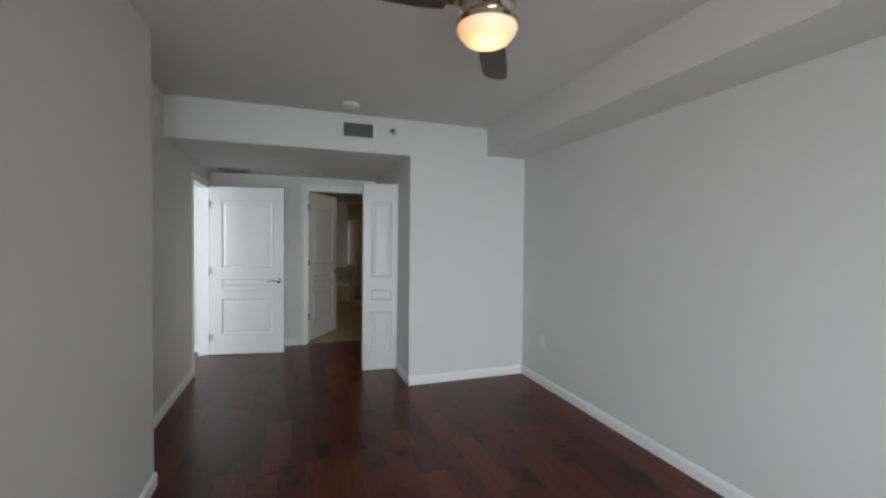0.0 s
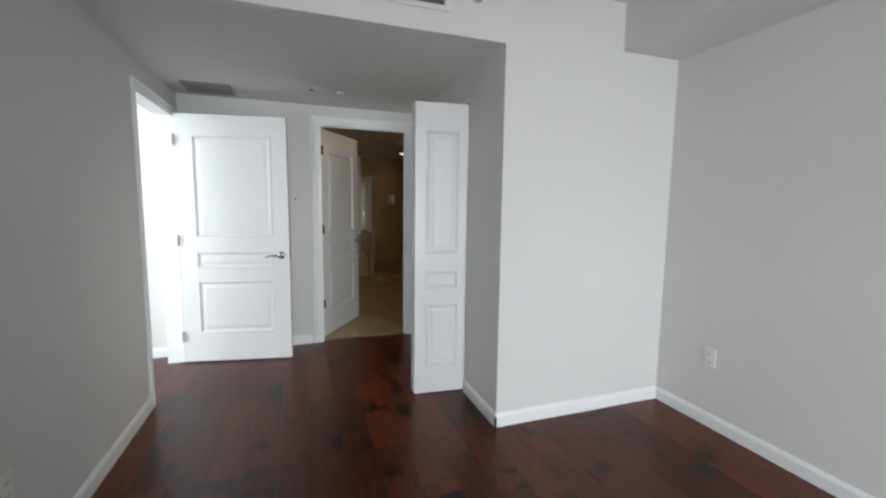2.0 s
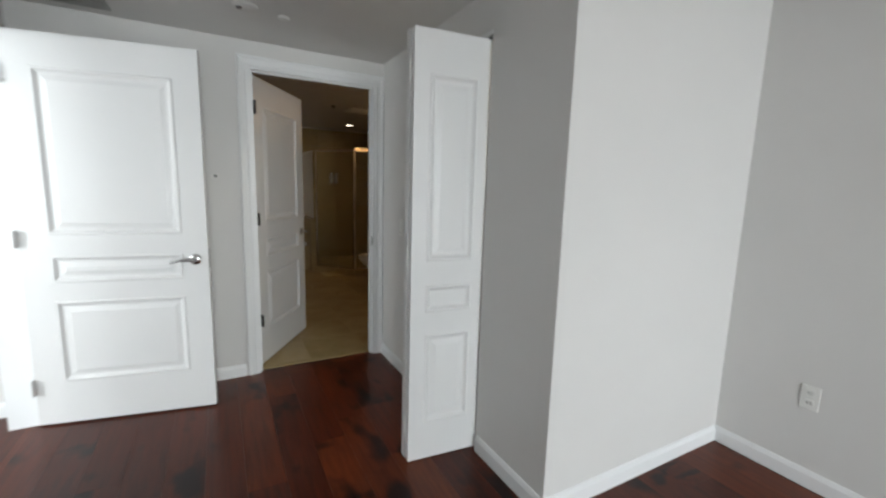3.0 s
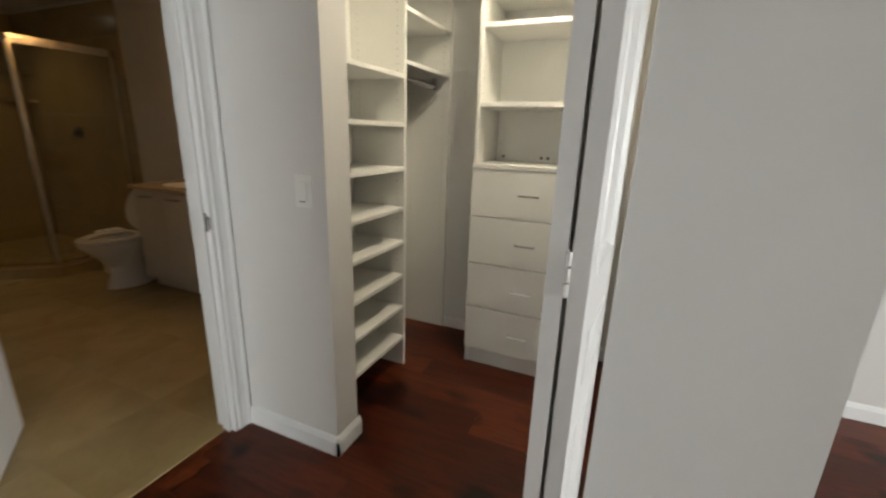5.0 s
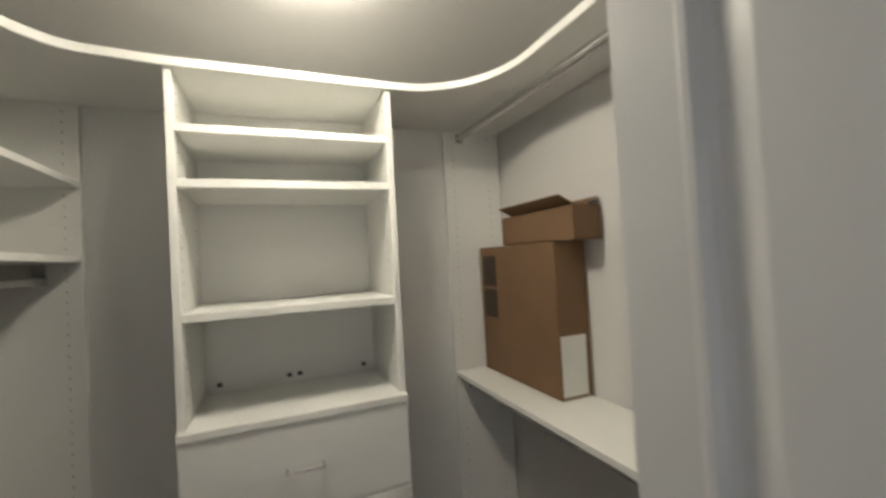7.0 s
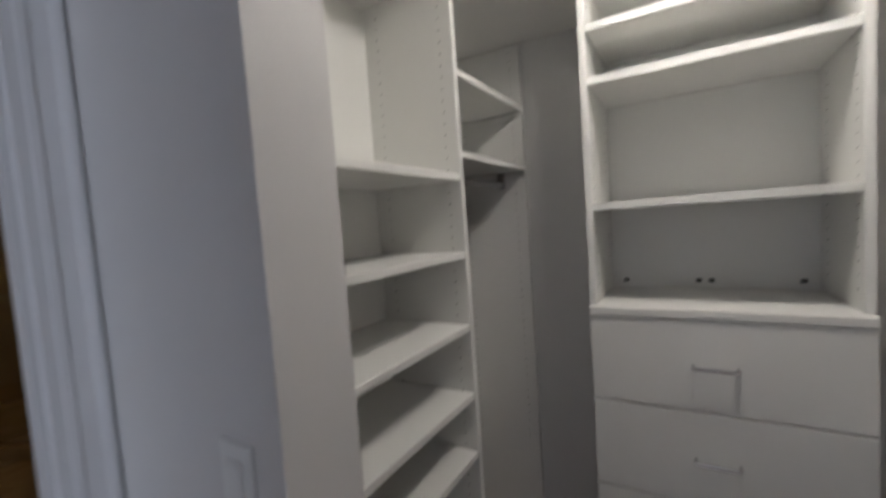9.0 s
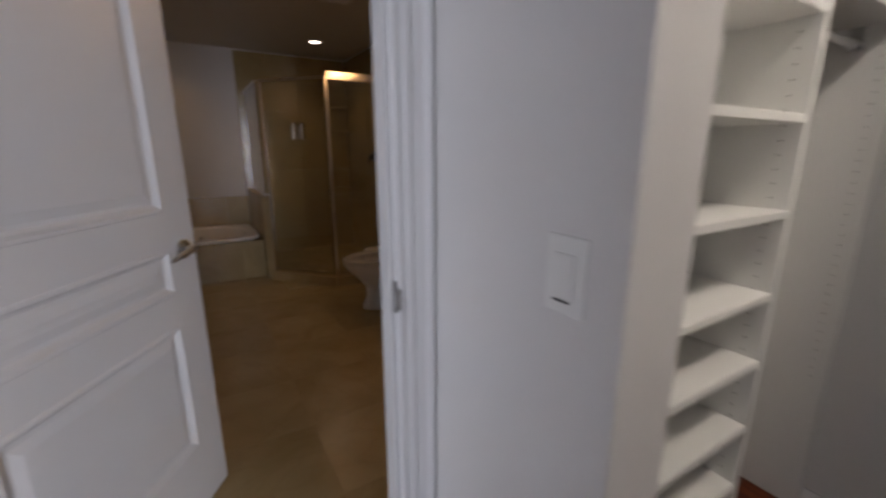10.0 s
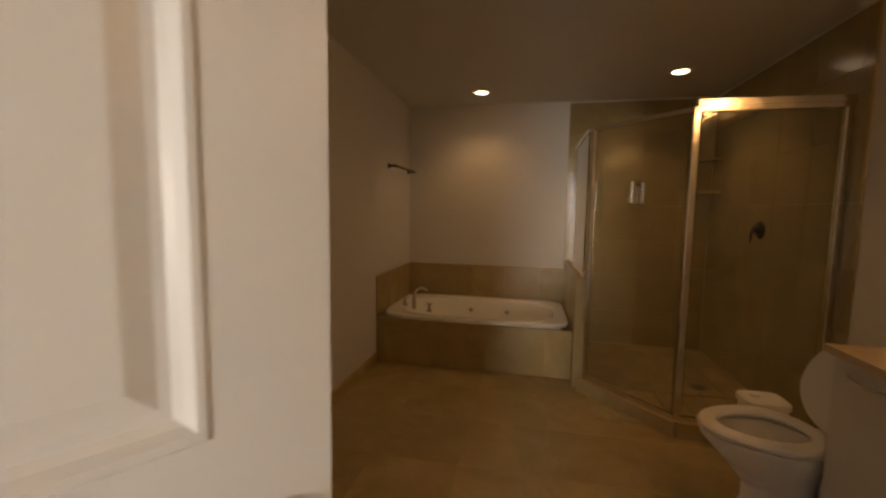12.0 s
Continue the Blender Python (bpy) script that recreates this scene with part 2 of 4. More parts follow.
def finish(name, bm, mat, smooth=False):
    bmesh.ops.recalc_face_normals(bm, faces=bm.faces)
    me = bpy.data.meshes.new(name)
    bm.to_mesh(me)
    bm.free()
    me.materials.append(mat)
    if smooth:
        me.shade_smooth()
        me.set_sharp_from_angle(angle=radians(38))
    return me


def part(name, bm, mat, parent, label="", smooth=False):
    ob = new(name, finish(name, bm, mat, smooth))
    ob.parent = parent
    return tagged(ob, label)


def thing(name, m, label, category, group="", kind=""):
    e = new(name)
    e.empty_display_size = 0.1
    e.matrix_world = m
    return tagged(e, label, category, group, kind)


def single(name, bm, mat, label, category, m=None, smooth=False, group="", kind=""):
    ob = new(name, finish(name, bm, mat, smooth))
    if m is not None:
        ob.matrix_world = m
    return tagged(ob, label, category, group, kind)


def B(*boxes, bev=0.0):
    bm = bmesh.new()
    for b in boxes:
        box(bm, *b, bev=bev)
    return bm


def structure(name, boxes, mat, label, category):
    return single(name, B(*boxes), mat, label, category, kind="structure")


# ---- the rooms: walls, ceilings ----
XE, XC, XW, XN = 2.46, 1.2, -0.845, -0.60      # bedroom right wall, closet front, left wall, near left wall
YB, YV, YS = 1.35, 3.27, -4.3                  # bedroom back wall, bath wall, window wall
ZB, ZV, ZT, ZC = 2.58, 2.24, 2.31, 2.24         # ceilings: bedroom, vestibule, bath, closet
CX0, CX1, CY0, CY1 = 1.335, 2.475, 1.415, 3.20   # closet inside
BX0, BX1, BY0, BY1 = -0.255, 2.553, 3.37, 7.80   # bath inside
OX0, OX1, OZ = 0.272, 1.134, 2.085               # bath door opening
EY0, EY1, EZ = 2.30, 3.10, 2.04                 # entry opening in the left wall
KY0, KY1, KZ = 1.862, 2.79, 2.06               # closet opening

structure("wall_east", [(XE, 2.6, YS, YB, 0, 2.7)], PAINT, "plain light grey painted bedroom wall", "wall")
structure("wall_north", [(XC, 2.6, YB, CY0, 0, 2.7), (-0.96, XC, YB, CY0, ZV, 2.7)], PAINT, "painted bedroom end wall with a wide opening", "wall")
structure("wall_west", [(-0.96, XW, 0.2, EY0, 0, 2.7), (-0.96, XW, EY1, 3.405, 0, 2.7), (-0.96, XW, EY0, EY1, EZ, 2.7)], PAINT, "painted side wall with the entry doorway", "wall")
structure("wall_west_near", [(-1.0, XN, YS, 0.2, 0, 2.7)], PAINT, "painted wall block standing forward of the side wall", "wall")
structure("wall_south", [(-3.6, -0.5, YS - 0.15, YS, 0, 2.7), (2.0, 2.75, YS - 0.15, YS, 0, 2.7), (-0.5, 2.0, YS - 0.15, YS, 2.25, 2.7), (-0.5, 2.0, YS - 0.15, YS, -0.1, 0.05)], PAINT, "painted wall around the balcony window", "wall")
structure("ceiling_beam", [(2.012, XE, YS, YB, 2.30, ZB)], PAINT, "boxed-in painted beam along the bedroom wall", "beam")
structure("wall_closet", [(XC, CX0, CY0, KY0, 0, 2.6), (XC, CX0, KY1, YV, 0, 2.6), (XC, CX0, KY0, KY1, KZ, 2.6)], PAINT, "painted wall with the closet opening", "wall")
structure("wall_bath", [(-3.3, OX0, YV, BY0, 0, 2.5), (OX1, 1.335, YV, BY0, 0, 2.5), (OX0, OX1, YV, BY0, OZ, 2.5), (1.335, 2.8, CY1, BY0, 0, 2.6)], PAINT, "painted wall with the bathroom doorway", "wall")
structure("wall_closet_back", [(CX1, 2.8, CY0, CY1, 0, 2.6)], PAINTLIT, "painted closet back wall", "wall")
structure("wall_bath_west", [(-0.37, BX0, BY0, 7.92, 0, 2.5)], PAINT, "painted bathroom side wall", "wall")
structure("wall_bath_north", [(BX0, BX1, BY1, 7.92, 0, 2.5)], PAINT, "painted bathroom end wall above the tub", "wall")
structure("wall_bath_east", [(BX1, 2.8, BY0, 7.92, 0, 2.5)], PAINT, "painted bathroom wall behind the vanity", "wall")
structure("ceiling_bedroom", [(-1.0, XE, YS, YB, ZB, 2.72)], CEIL, "flat painted bedroom ceiling", "ceiling")
structure("ceiling_vestibule", [(XW, XC, CY0, YV, ZV, 2.4)], CEIL, "low painted passage ceiling", "ceiling")
structure("ceiling_closet", [(CX0, CX1, CY0, CY1, ZC, 2.6)], CEIL, "flat painted closet ceiling", "ceiling")
structure("ceiling_bath", [(BX0, BX1, BY0, BY1, ZT, 2.5)], CEIL, "painted bathroom ceiling", "ceiling")
# the room beyond the entry door
# the opening in this wall is made up, for the added west lamp
structure("wall_hall_west", [(-3.3, -3.2, -0.2, 1.15, 0, 2.7), (-3.3, -3.2, 1.95, YV, 0, 2.7), (-3.3, -3.2, 1.15, 1.95, 2.25, 2.7), (-3.3, -3.2, 1.15, 1.95, -0.1, 0.5)], PAINT, "bright painted wall of the next room", "wall")
structure("wall_hall_south", [(-3.3, -3.1, -0.3, -0.2, 0, 2.7), (-1.3, -0.96, -0.3, -0.2, 0, 2.7), (-3.1, -1.3, -0.3, -0.2, 2.3, 2.7), (-3.1, -1.3, -0.3, -0.2, -0.1, 0.05)], PAINT, "wall around the next room's window", "wall")
structure("ceiling_hall", [(-3.3, -0.96, -0.3, YV, 2.5, 2.7)], CEIL, "painted ceiling of the next room", "ceiling")
structure("wall_hall_east", [(-1.0, -0.96, -0.3, 0.2, 0, 2.7)], PAINT, "painted wall of the next room", "wall")


def window(name, x0, x1, y, z0, z1, turn=0):
    w = thing(name, pose(0, 0, 0, 0, 0, turn) @ pose((x0 + x1) / 2, y, z0), "tall white framed window with clear panes", "window", kind="structure")
    h, hw = z1 - z0, (x1 - x0) / 2
    part("window_frame", B((-hw, hw, -0.03, 0.03, 0, 0.06), (-hw, hw, -0.03, 0.03, h - 0.06, h), (-hw, -hw + 0.06, -0.03, 0.03, 0.06, h - 0.06), (hw - 0.06, hw, -0.03, 0.03, 0.06, h - 0.06), (-0.03, 0.03, -0.03, 0.03, 0.06, h - 0.06)), TRIM, w)
    for a, b in ((-hw + 0.06, -0.03), (0.03, hw - 0.06)):
        p = part("pane", B((a, b, -0.004, 0.004, 0.06, h - 0.06)), PANE, w)
        p.visible_shadow = False


window("window_1", -0.5, 2.0, YS - 0.08, 0.05, 2.25)
window("window_2", -3.1, -1.3, -0.25, 0.05, 2.3)
# this last one is unseen, added round the west fill lamp
window("window_west_added", 1.15, 1.95, 3.25, 0.5, 2.25, 90)
structure("ground", [(-300, 300, -300, 300, -12.2, -12)], GROUT, "pale open ground far below the windows", "ground")

# ---- floors laid last, at the end; baseboards and casings here ----
BBH, BBT = 0.085, 0.013


def baseboard(a, b, side, mat=None):
    """A run along a wall from a to b on the plan; side: the way that it faces."""
    a, b, s = Vector((*a, 0)), Vector((*b, 0)), Vector((*side, 0))
    prof = [(0, 0), (BBT, 0), (BBT, BBH - 0.022), (BBT - 0.004, BBH - 0.012), (BBT - 0.008, BBH - 0.002), (0, BBH)]
    rings = [[p + s * o + Vector((0, 0, z)) for o, z in prof] for p in (a, b)]
    bm = loops(bmesh.new(), rings)
    single("baseboard", bm, mat or TRIM, "polished stone baseboard along the wall" if mat else "white painted wooden baseboard along the wall", "baseboard", kind="structure")


baseboard((XE, YS), (XE, YB), (-1, 0))
baseboard((XC - 0.013, YB), (XE - 0.013, YB), (0, -1))
baseboard((XC, YB - 0.013), (XC, KY0 - 0.01), (-1, 0))
baseboard((XW, 0.2), (XW, EY0 - 0.05), (1, 0))
baseboard((XN, YS), (XN, 0.2), (1, 0))
baseboard((XW, 0.2), (XN + 0.013, 0.2), (0, 1))
baseboard((XC, KY1 - 0.013), (XC, YV - 0.016), (-1, 0))
baseboard((XC - 0.013, KY1), (CX0 + 0.013, KY1), (0, -1))
baseboard((XW, YV), (OX0 - 0.076, YV), (0, -1))
baseboard((-3.2, YV), (-0.96, YV), (0, -1))
baseboard((CX1, 1.71), (CX1, 1.98), (-1, 0))
baseboard((CX1, 2.61), (CX1, 2.88), (-1, 0))
baseboard((BX0, BY0), (BX0, 6.83), (1, 0), MARBLE)


def casing(name, along, x0, x1, z1, face, way, w=0.075):
    """Moulded trim round an opening: along 'x' or 'y', from x0 to x1, at the wall face, standing out by way (+-1)."""
    prof = [(0.0, 0.0), (0.0, 0.009), (0.012, 0.011), (0.016, 0.008), (0.040, 0.012), (0.050, 0.018), (w - 0.006, 0.019), (w, 0.015), (w, 0.0)]
    rows = []
    for o, h in prof:
        rows.append([(x0 - o, 0.0, h), (x0 - o, z1 + o, h), (x1 + o, z1 + o, h), (x1 + o, 0.0, h)])
    bm = bmesh.new()
    grid = [[bm.verts.new((u, face + way * h, z) if along == "x" else (face + way * h, u, z)) for u, z, h in row] for row in rows]
    for a, b in zip(grid, grid[1:] + grid[:1]):
        for i in range(3):
            bm.faces.new((a[i], a[i + 1], b[i + 1], b[i]))
    bm.faces.new([r[0] for r in grid])
    bm.faces.new([r[3] for r in grid][::-1])
    return single(name, bm, TRIM, "white moulded casing round a doorway", "door casing", kind="structure")


casing("trim_bath_door", "x", OX0, OX1, OZ, YV, -1, 0.063)
casing("trim_bath_door_inside", "x", OX0, OX1, OZ, BY0, 1)
casing("trim_entry", "y", EY0, EY1, EZ, XW, 1, 0.055)
for jx, sx in ((OX0, 1), (OX1, -1)):
    side = [sorted((jx, jx + sx * 0.018)), sorted((jx + sx * 0.018, jx + sx * 0.03))]
    structure("jamb_bath", [(*side[0], YV - 0.004, BY0 + 0.004, 0, OZ), (*side[1], YV + 0.02, YV + 0.06, 0, OZ - 0.018)], TRIM, "white painted door jamb with a stop", "door jamb")
structure("jamb_bath_head", [(OX0 + 0.018, OX1 - 0.018, YV - 0.004, BY0 + 0.004, OZ - 0.018, OZ), (OX0 + 0.03, OX1 - 0.03, YV + 0.02, YV + 0.06, OZ - 0.03, OZ - 0.018)], TRIM, "white painted head of the bathroom door jamb", "door jamb")
structure("jamb_entry", [(-0.965, XW + 0.004, EY0, EY0 + 0.018, 0, EZ), (-0.965, XW + 0.004, EY1 - 0.018, EY1, 0, EZ), (-0.965, XW + 0.004, EY0 + 0.018, EY1 - 0.018, EZ - 0.018, EZ)], TRIM, "white painted entry door jamb", "door jamb")
structure("jamb_closet", [(XC - 0.003, CX0 + 0.003, KY0, KY1, KZ - 0.02, KZ)], TRIM, "white head board over the closet opening", "door jamb")

# ---- doors ----


def panel_leaf(parent, w, h, t, stile, levels, name="leaf", m=Matrix()):
    """A moulded three-panel leaf from x 0 to w, y -t/2 to t/2, z 0 to h. levels: (bottom, top) of each panel."""
    bm = bmesh.new()
    xs = [0, stile, w - stile, w]
    zs = [0] + [z for lv in levels for z in lv] + [h]
    for side in (-1, 1):
        y = side * t / 2
        for k in range(len(zs) - 1):
            for i in range(3):
                if i == 1 and k % 2 == 1:
                    continue
                q = [bm.verts.new(p) for p in ((xs[i], y, zs[k]), (xs[i + 1], y, zs[k]), (xs[i + 1], y, zs[k + 1]), (xs[i], y, zs[k + 1]))]
                bm.faces.new(q if side < 0 else q[::-1])
    bmesh.ops.remove_doubles(bm, verts=bm.verts, dist=1e-5)
    c = [(0, 0), (w, 0), (w, h), (0, h)]
    lo, hi = ([bm.verts.new((x, s * t / 2, z)) for x, z in c] for s in (-1, 1))
    for i in range(4):
        bm.faces.new((lo[i], hi[i], hi[(i + 1) % 4], lo[(i + 1) % 4]))
    me = bpy.data.meshes.new("leaf")
    bm.to_mesh(me)
    bm.free()
    me.materials.append(DOORP)
    leaf = new(name, me)
    leaf.parent = parent
    leaf.matrix_basis = m
    prof = [(0.0, 0.0), (0.004, 0.0035), (0.012, 0.0035), (0.020, -0.005), (0.028, -0.010), (0.038, -0.010), (0.062, -0.003), (0.066, -0.003)]
    for z0, z1 in levels:
        bm = bmesh.new()
        for side in (-1, 1):
            rings = [[Vector((x, side * (t / 2 + d), z)) for x, z in ((stile + o, z0 + o), (w - stile - o, z0 + o), (w - stile - o, z1 - o), (stile + o, z1 - o))] for o, d in prof if stile + o < w / 2 - 0.01 and z0 + o < (z0 + z1) / 2 - 0.004]
            if side > 0:
                rings = [r[::-1] for r in rings]
            loops(bm, rings, cap0=False)
        me = bpy.data.meshes.new("panel")
        bm.to_mesh(me)
        bm.free()
        me.materials.append(DOORP)
        p = new("panel", me)
        p.parent = leaf
    return leaf


def lever(parent, x, y, z, side, toward):
    """Round rose and curved lever; side: the face (+-1 in y), toward: the way it points in x."""
    bm = bmesh.new()
    m = Matrix.Translation((x, y, z)) @ pose(0, 0, 0, -90 * side, 0, 0)
    lathe(bm, [(0.002, 0.0), (0.031, 0.0), (0.031, 0.006), (0.026, 0.011), (0.013, 0.013), (0.011, 0.045), (0.002, 0.046)], m, 24)
    pts = [(x - toward * 0.006, y + side * 0.042, z + 0.001), (x + toward * 0.02, y + side * 0.046, z + 0.004), (x + toward * 0.055, y + side * 0.049, z + 0.003), (x + toward * 0.09, y + side * 0.047, z - 0.004), (x + toward * 0.12, y + side * 0.044, z - 0.012)]
    tube(bm, pts, [0.010, 0.0105, 0.0095, 0.008, 0.005], 12)
    return part("lever_handle", bm, CHROME, parent, "satin chrome lever handle", True)


LEVELS = [(0.235, 0.685), (0.785, 0.93), (1.04, 1.87)]


def hinge(parent, x, y, z, mat=None):
    bm = B((x - 0.002, x + 0.002, y - 0.035, y + 0.0, z - 0.045, z + 0.045))
    rod(bm, (x, y + 0.004, z - 0.05), (x, y + 0.004, z + 0.05), 0.007, seg=10)
    part("hinge", bm, mat or STEEL, parent, "painted butt hinge" if mat else "dark steel butt hinge", True)


# entry door, swung in over the passage
ex, ey, tx, ty = -0.828, 3.075, 0.012, 2.925
ew = math.hypot(tx - ex, ty - ey)
entry = thing("door_1", pose(ex, ey, 0.010, 0, 0, math.degrees(math.atan2(ty - ey, tx - ex))), "open white three-panel entry door", "door", kind="structure")
panel_leaf(entry, ew, 2.03, 0.04, 0.125, LEVELS)
lever(entry, ew - 0.065, -0.02, 0.895, -1, -1)
lever(entry, ew - 0.065, 0.02, 0.895, 1, -1)
part("latch_plate", B((ew, ew + 0.002, -0.013, 0.013, 0.84, 0.95)), CHROME, entry)
for z in (0.22, 1.02, 1.82):
    hinge(entry, 0.0, -0.018, z, DOORP)
# bathroom door, open into the bathroom
bang = 58.0
bw = 0.825
bath_door = thing("door_2", pose(0.290, 3.395, 0.012, 0, 0, bang), "open white three-panel bathroom door", "door", kind="structure")
panel_leaf(bath_door, bw, 2.05, 0.04, 0.125, LEVELS)
lever(bath_door, bw - 0.065, -0.02, 0.915, -1, -1)
lever(bath_door, bw - 0.065, 0.02, 0.915, 1, -1)
part("latch_plate", B((bw, bw + 0.002, -0.013, 0.013, 0.86, 0.97)), CHROME, bath_door)
for z in (0.34, 1.08, 1.84):
    hinge(bath_door, -0.008, -0.012, z)
strike = thing("strike_plate", pose(OX1 - 0.0195, YV, 0.92), "dark chrome strike plate in the bathroom door jamb", "strike plate", kind="structure")
part("plate", B((-0.0015, 0.0015, 0.012, 0.072, -0.036, 0.036), bev=0.0006), STEEL, strike)
part("latch_hole", B((-0.0019, -0.0014, 0.030, 0.056, -0.014, 0.014)), BLACK, strike)
part("lip", B((-0.0025, 0.003, -0.009, 0.013, -0.024, 0.024), bev=0.001), CHROME, strike, "bright rounded lip")

# closet bifold door, folded open at the side of its opening
bifold = thing("bifold_door", pose(0.838, 1.928, 0.006), "white bifold closet door folded open", "door", kind="structure")
LW = 0.39
for nm, yy, ang in (("front_leaf", 0.0, -5.0), ("rear_leaf", 0.043, 2.6)):
    panel_leaf(bifold, LW, 2.018, 0.034, 0.075, [(0.19, 0.645), (0.755, 0.885), (1.0, 1.84)], nm, pose(-yy * 0.05, yy, 0, 0, 0, ang))
for z in (0.18, 1.02, 1.85):
    bm = bmesh.new()
    for k in range(3):
        rod(bm, (-0.004, 0.0215, z - 0.045 + k * 0.031), (-0.004, 0.0215, z - 0.018 + k * 0.031), 0.0048, seg=10)
    part("hinge", bm, PLASTIC, bifold, "small painted knuckle hinge", True)
bm = bmesh.new()
lathe(bm, [(0.002, 0), (0.008, 0), (0.006, 0.008), (0.011, 0.015), (0.012, 0.02), (0.007, 0.024), (0.002, 0.025)], Matrix.Translation((0.165, 0.062, 0.855)) @ pose(0, 0, 0, -90), 20)
part("knob", bm, PLASTIC, bifold, "small white round knob", True)
single("bifold_track", B((XC + 0.02, XC + 0.05, KY0 + 0.003, KY1 - 0.003, KZ - 0.035, KZ - 0.021)), STEEL, "slim metal track under the closet head", "door track", kind="structure")
part("pivot_bracket", B((0.37, 0.41, -0.05, -0.02, 2.02, 2.032)), STEEL, bifold)

# ---- bedroom and passage fixtures ----


def outlet(m, label="white duplex wall outlet"):
    o = thing("wall_outlet", m, label, "outlet", "wall plates")
    part("plate", B((-0.036, 0.036, 0, 0.006, -0.058, 0.058), bev=0.003), PLASTIC, o)
    for z in (-0.024, 0.024):
        part("socket", B((-0.017, 0.017, 0.006, 0.0085, z - 0.015, z + 0.015), bev=0.002), PLASTIC, o)
        part("slot", B((-0.008, -0.005, 0.0085, 0.009, z - 0.006, z + 0.006), (0.005, 0.008, 0.0085, 0.009, z - 0.006, z + 0.006)), BLACK, o)


outlet(pose(XE, 0.968, 0.43, 0, 0, 90))
outlet(pose(XW, 0.87, 0.39, 0, 0, -90))
sw = thing("light_switch", pose(XC, 2.885, 1.062, 0, 0, 90), "white rocker light switch plate", "switch", "wall plates")
part("plate", B((-0.036, 0.036, 0, 0.006, -0.058, 0.058), bev=0.003), PLASTIC, sw)
part("rocker", B((-0.017, 0.017, 0.006, 0.011, -0.033, 0.033), bev=0.002), PLASTIC, sw)
part("indicator_slot", B((-0.014, 0.014, 0.0095, 0.0115, -0.038, -0.035)), BLACK, sw)

thermo = thing("wall_sensor", pose(0.06, YV, 1.38, 0, 0, 180), "small grey wall sensor beside the bathroom door", "sensor")
part("plate", B((-0.017, 0.017, 0, 0.008, -0.012, 0.012), bev=0.002), PLASTIC, thermo)
part("display", B((-0.013, 0.004, 0.008, 0.0095, -0.008, 0.008)), BLACK, thermo, "dark display")
blank = thing("blank_plate", pose(0.085, YV, 0.97, 0, 0, 180), "flat wall-coloured blank cover plate", "wall plate", "wall plates")
part("plate", B((-0.058, 0.058, 0, 0.005, -0.055, 0.055), bev=0.002), PAINT, blank)

vent = thing("air_vent", pose(0.70, YB, 2.436), "wall-coloured framed air vent with dark grey slats", "vent")
part("backing", B((-0.14, 0.14, -0.003, -0.001, -0.065, 0.065)), BLACK, vent)
part("frame", B((-0.17, 0.17, -0.012, 0, 0.062, 0.09), (-0.17, 0.17, -0.012, 0, -0.09, -0.062), (-0.17, -0.135, -0.012, 0, -0.062, 0.062), (0.135, 0.17, -0.012, 0, -0.062, 0.062), bev=0.003), PAINT, vent)
for k in range(15):
    x = -0.126 + k * 0.018
    part("slat", B((x - 0.0022, x + 0.0022, -0.014, -0.003, -0.062, 0.062)), GREYM, vent)
for k in range(3):
    z = -0.035 + k * 0.035
    part("cross_slat", B((-0.135, 0.135, -0.0075, -0.0045, z - 0.002, z + 0.002)), STEEL, vent)

spr = thing("wall_sprinkler", pose(1.02, YB, 2.452, 90), "recessed metal sidewall sprinkler", "sprinkler")
bm = bmesh.new()
lathe(bm, [(0.002, 0), (0.034, 0), (0.032, 0.006), (0.02, 0.008), (0.002, 0.008)], seg=20)
part("escutcheon", bm, CHROME, spr, smooth=True)
part("head", B((-0.008, 0.008, -0.008, 0.008, 0.008, 0.03), (-0.016, 0.016, 0.006, 0.018, 0.03, 0.034)), STEEL, spr)


def smoke_detector(m, r, label):
    d = thing("smoke_detector", m, label, "smoke detector")
    bm = bmesh.new()
    lathe(bm, [(0.002, 0), (r, 0), (r, -0.016), (r * 0.92, -0.03), (r * 0.55, -0.038), (0.002, -0.038)])
    part("body", bm, PLASTIC, d, smooth=True)
    bm = bmesh.new()
    lathe(bm, [(0.002, -0.038), (r * 0.3, -0.038), (r * 0.27, -0.043), (0.002, -0.043)])
    part("button", bm, PLASTIC, d, smooth=True)


smoke_detector(pose(0.60, 1.05, ZB), 0.068, "round white smoke detector on the bedroom ceiling")
plate = thing("cover_plate", pose(0.24, 2.71, ZV), "round paint-coloured cover plate on the passage ceiling", "cover plate")
bm = bmesh.new()
lathe(bm, [(0.002, 0), (0.062, 0), (0.062, -0.004), (0.056, -0.008), (0.002, -0.009)])
part("disc", bm, CEIL, plate, smooth=True)
bm = bmesh.new()
lathe(bm, [(0.002, -0.009), (0.016, -0.009), (0.013, -0.016), (0.002, -0.017)], Matrix.Translation((-0.03, 0.0, 0)), 16)
part("sensor", bm, STEEL, plate, "small dark sensor bead", True)
sp = thing("ceiling_sprinkler", pose(0.433, 2.76, ZV), "small concealed sprinkler disc on the ceiling", "sprinkler")
bm = bmesh.new()
lathe(bm, [(0.002, 0), (0.03, 0), (0.03, -0.006), (0.002, -0.008)], seg=20)
part("cover", bm, PLASTIC, sp, smooth=True)
grille = thing("return_grille", pose(-0.555, 3.0, ZV), "grey slatted return air grille in the ceiling", "vent")
part("backing", B((-0.15, 0.15, -0.14, 0.14, -0.003, -0.001)), STEEL, grille)
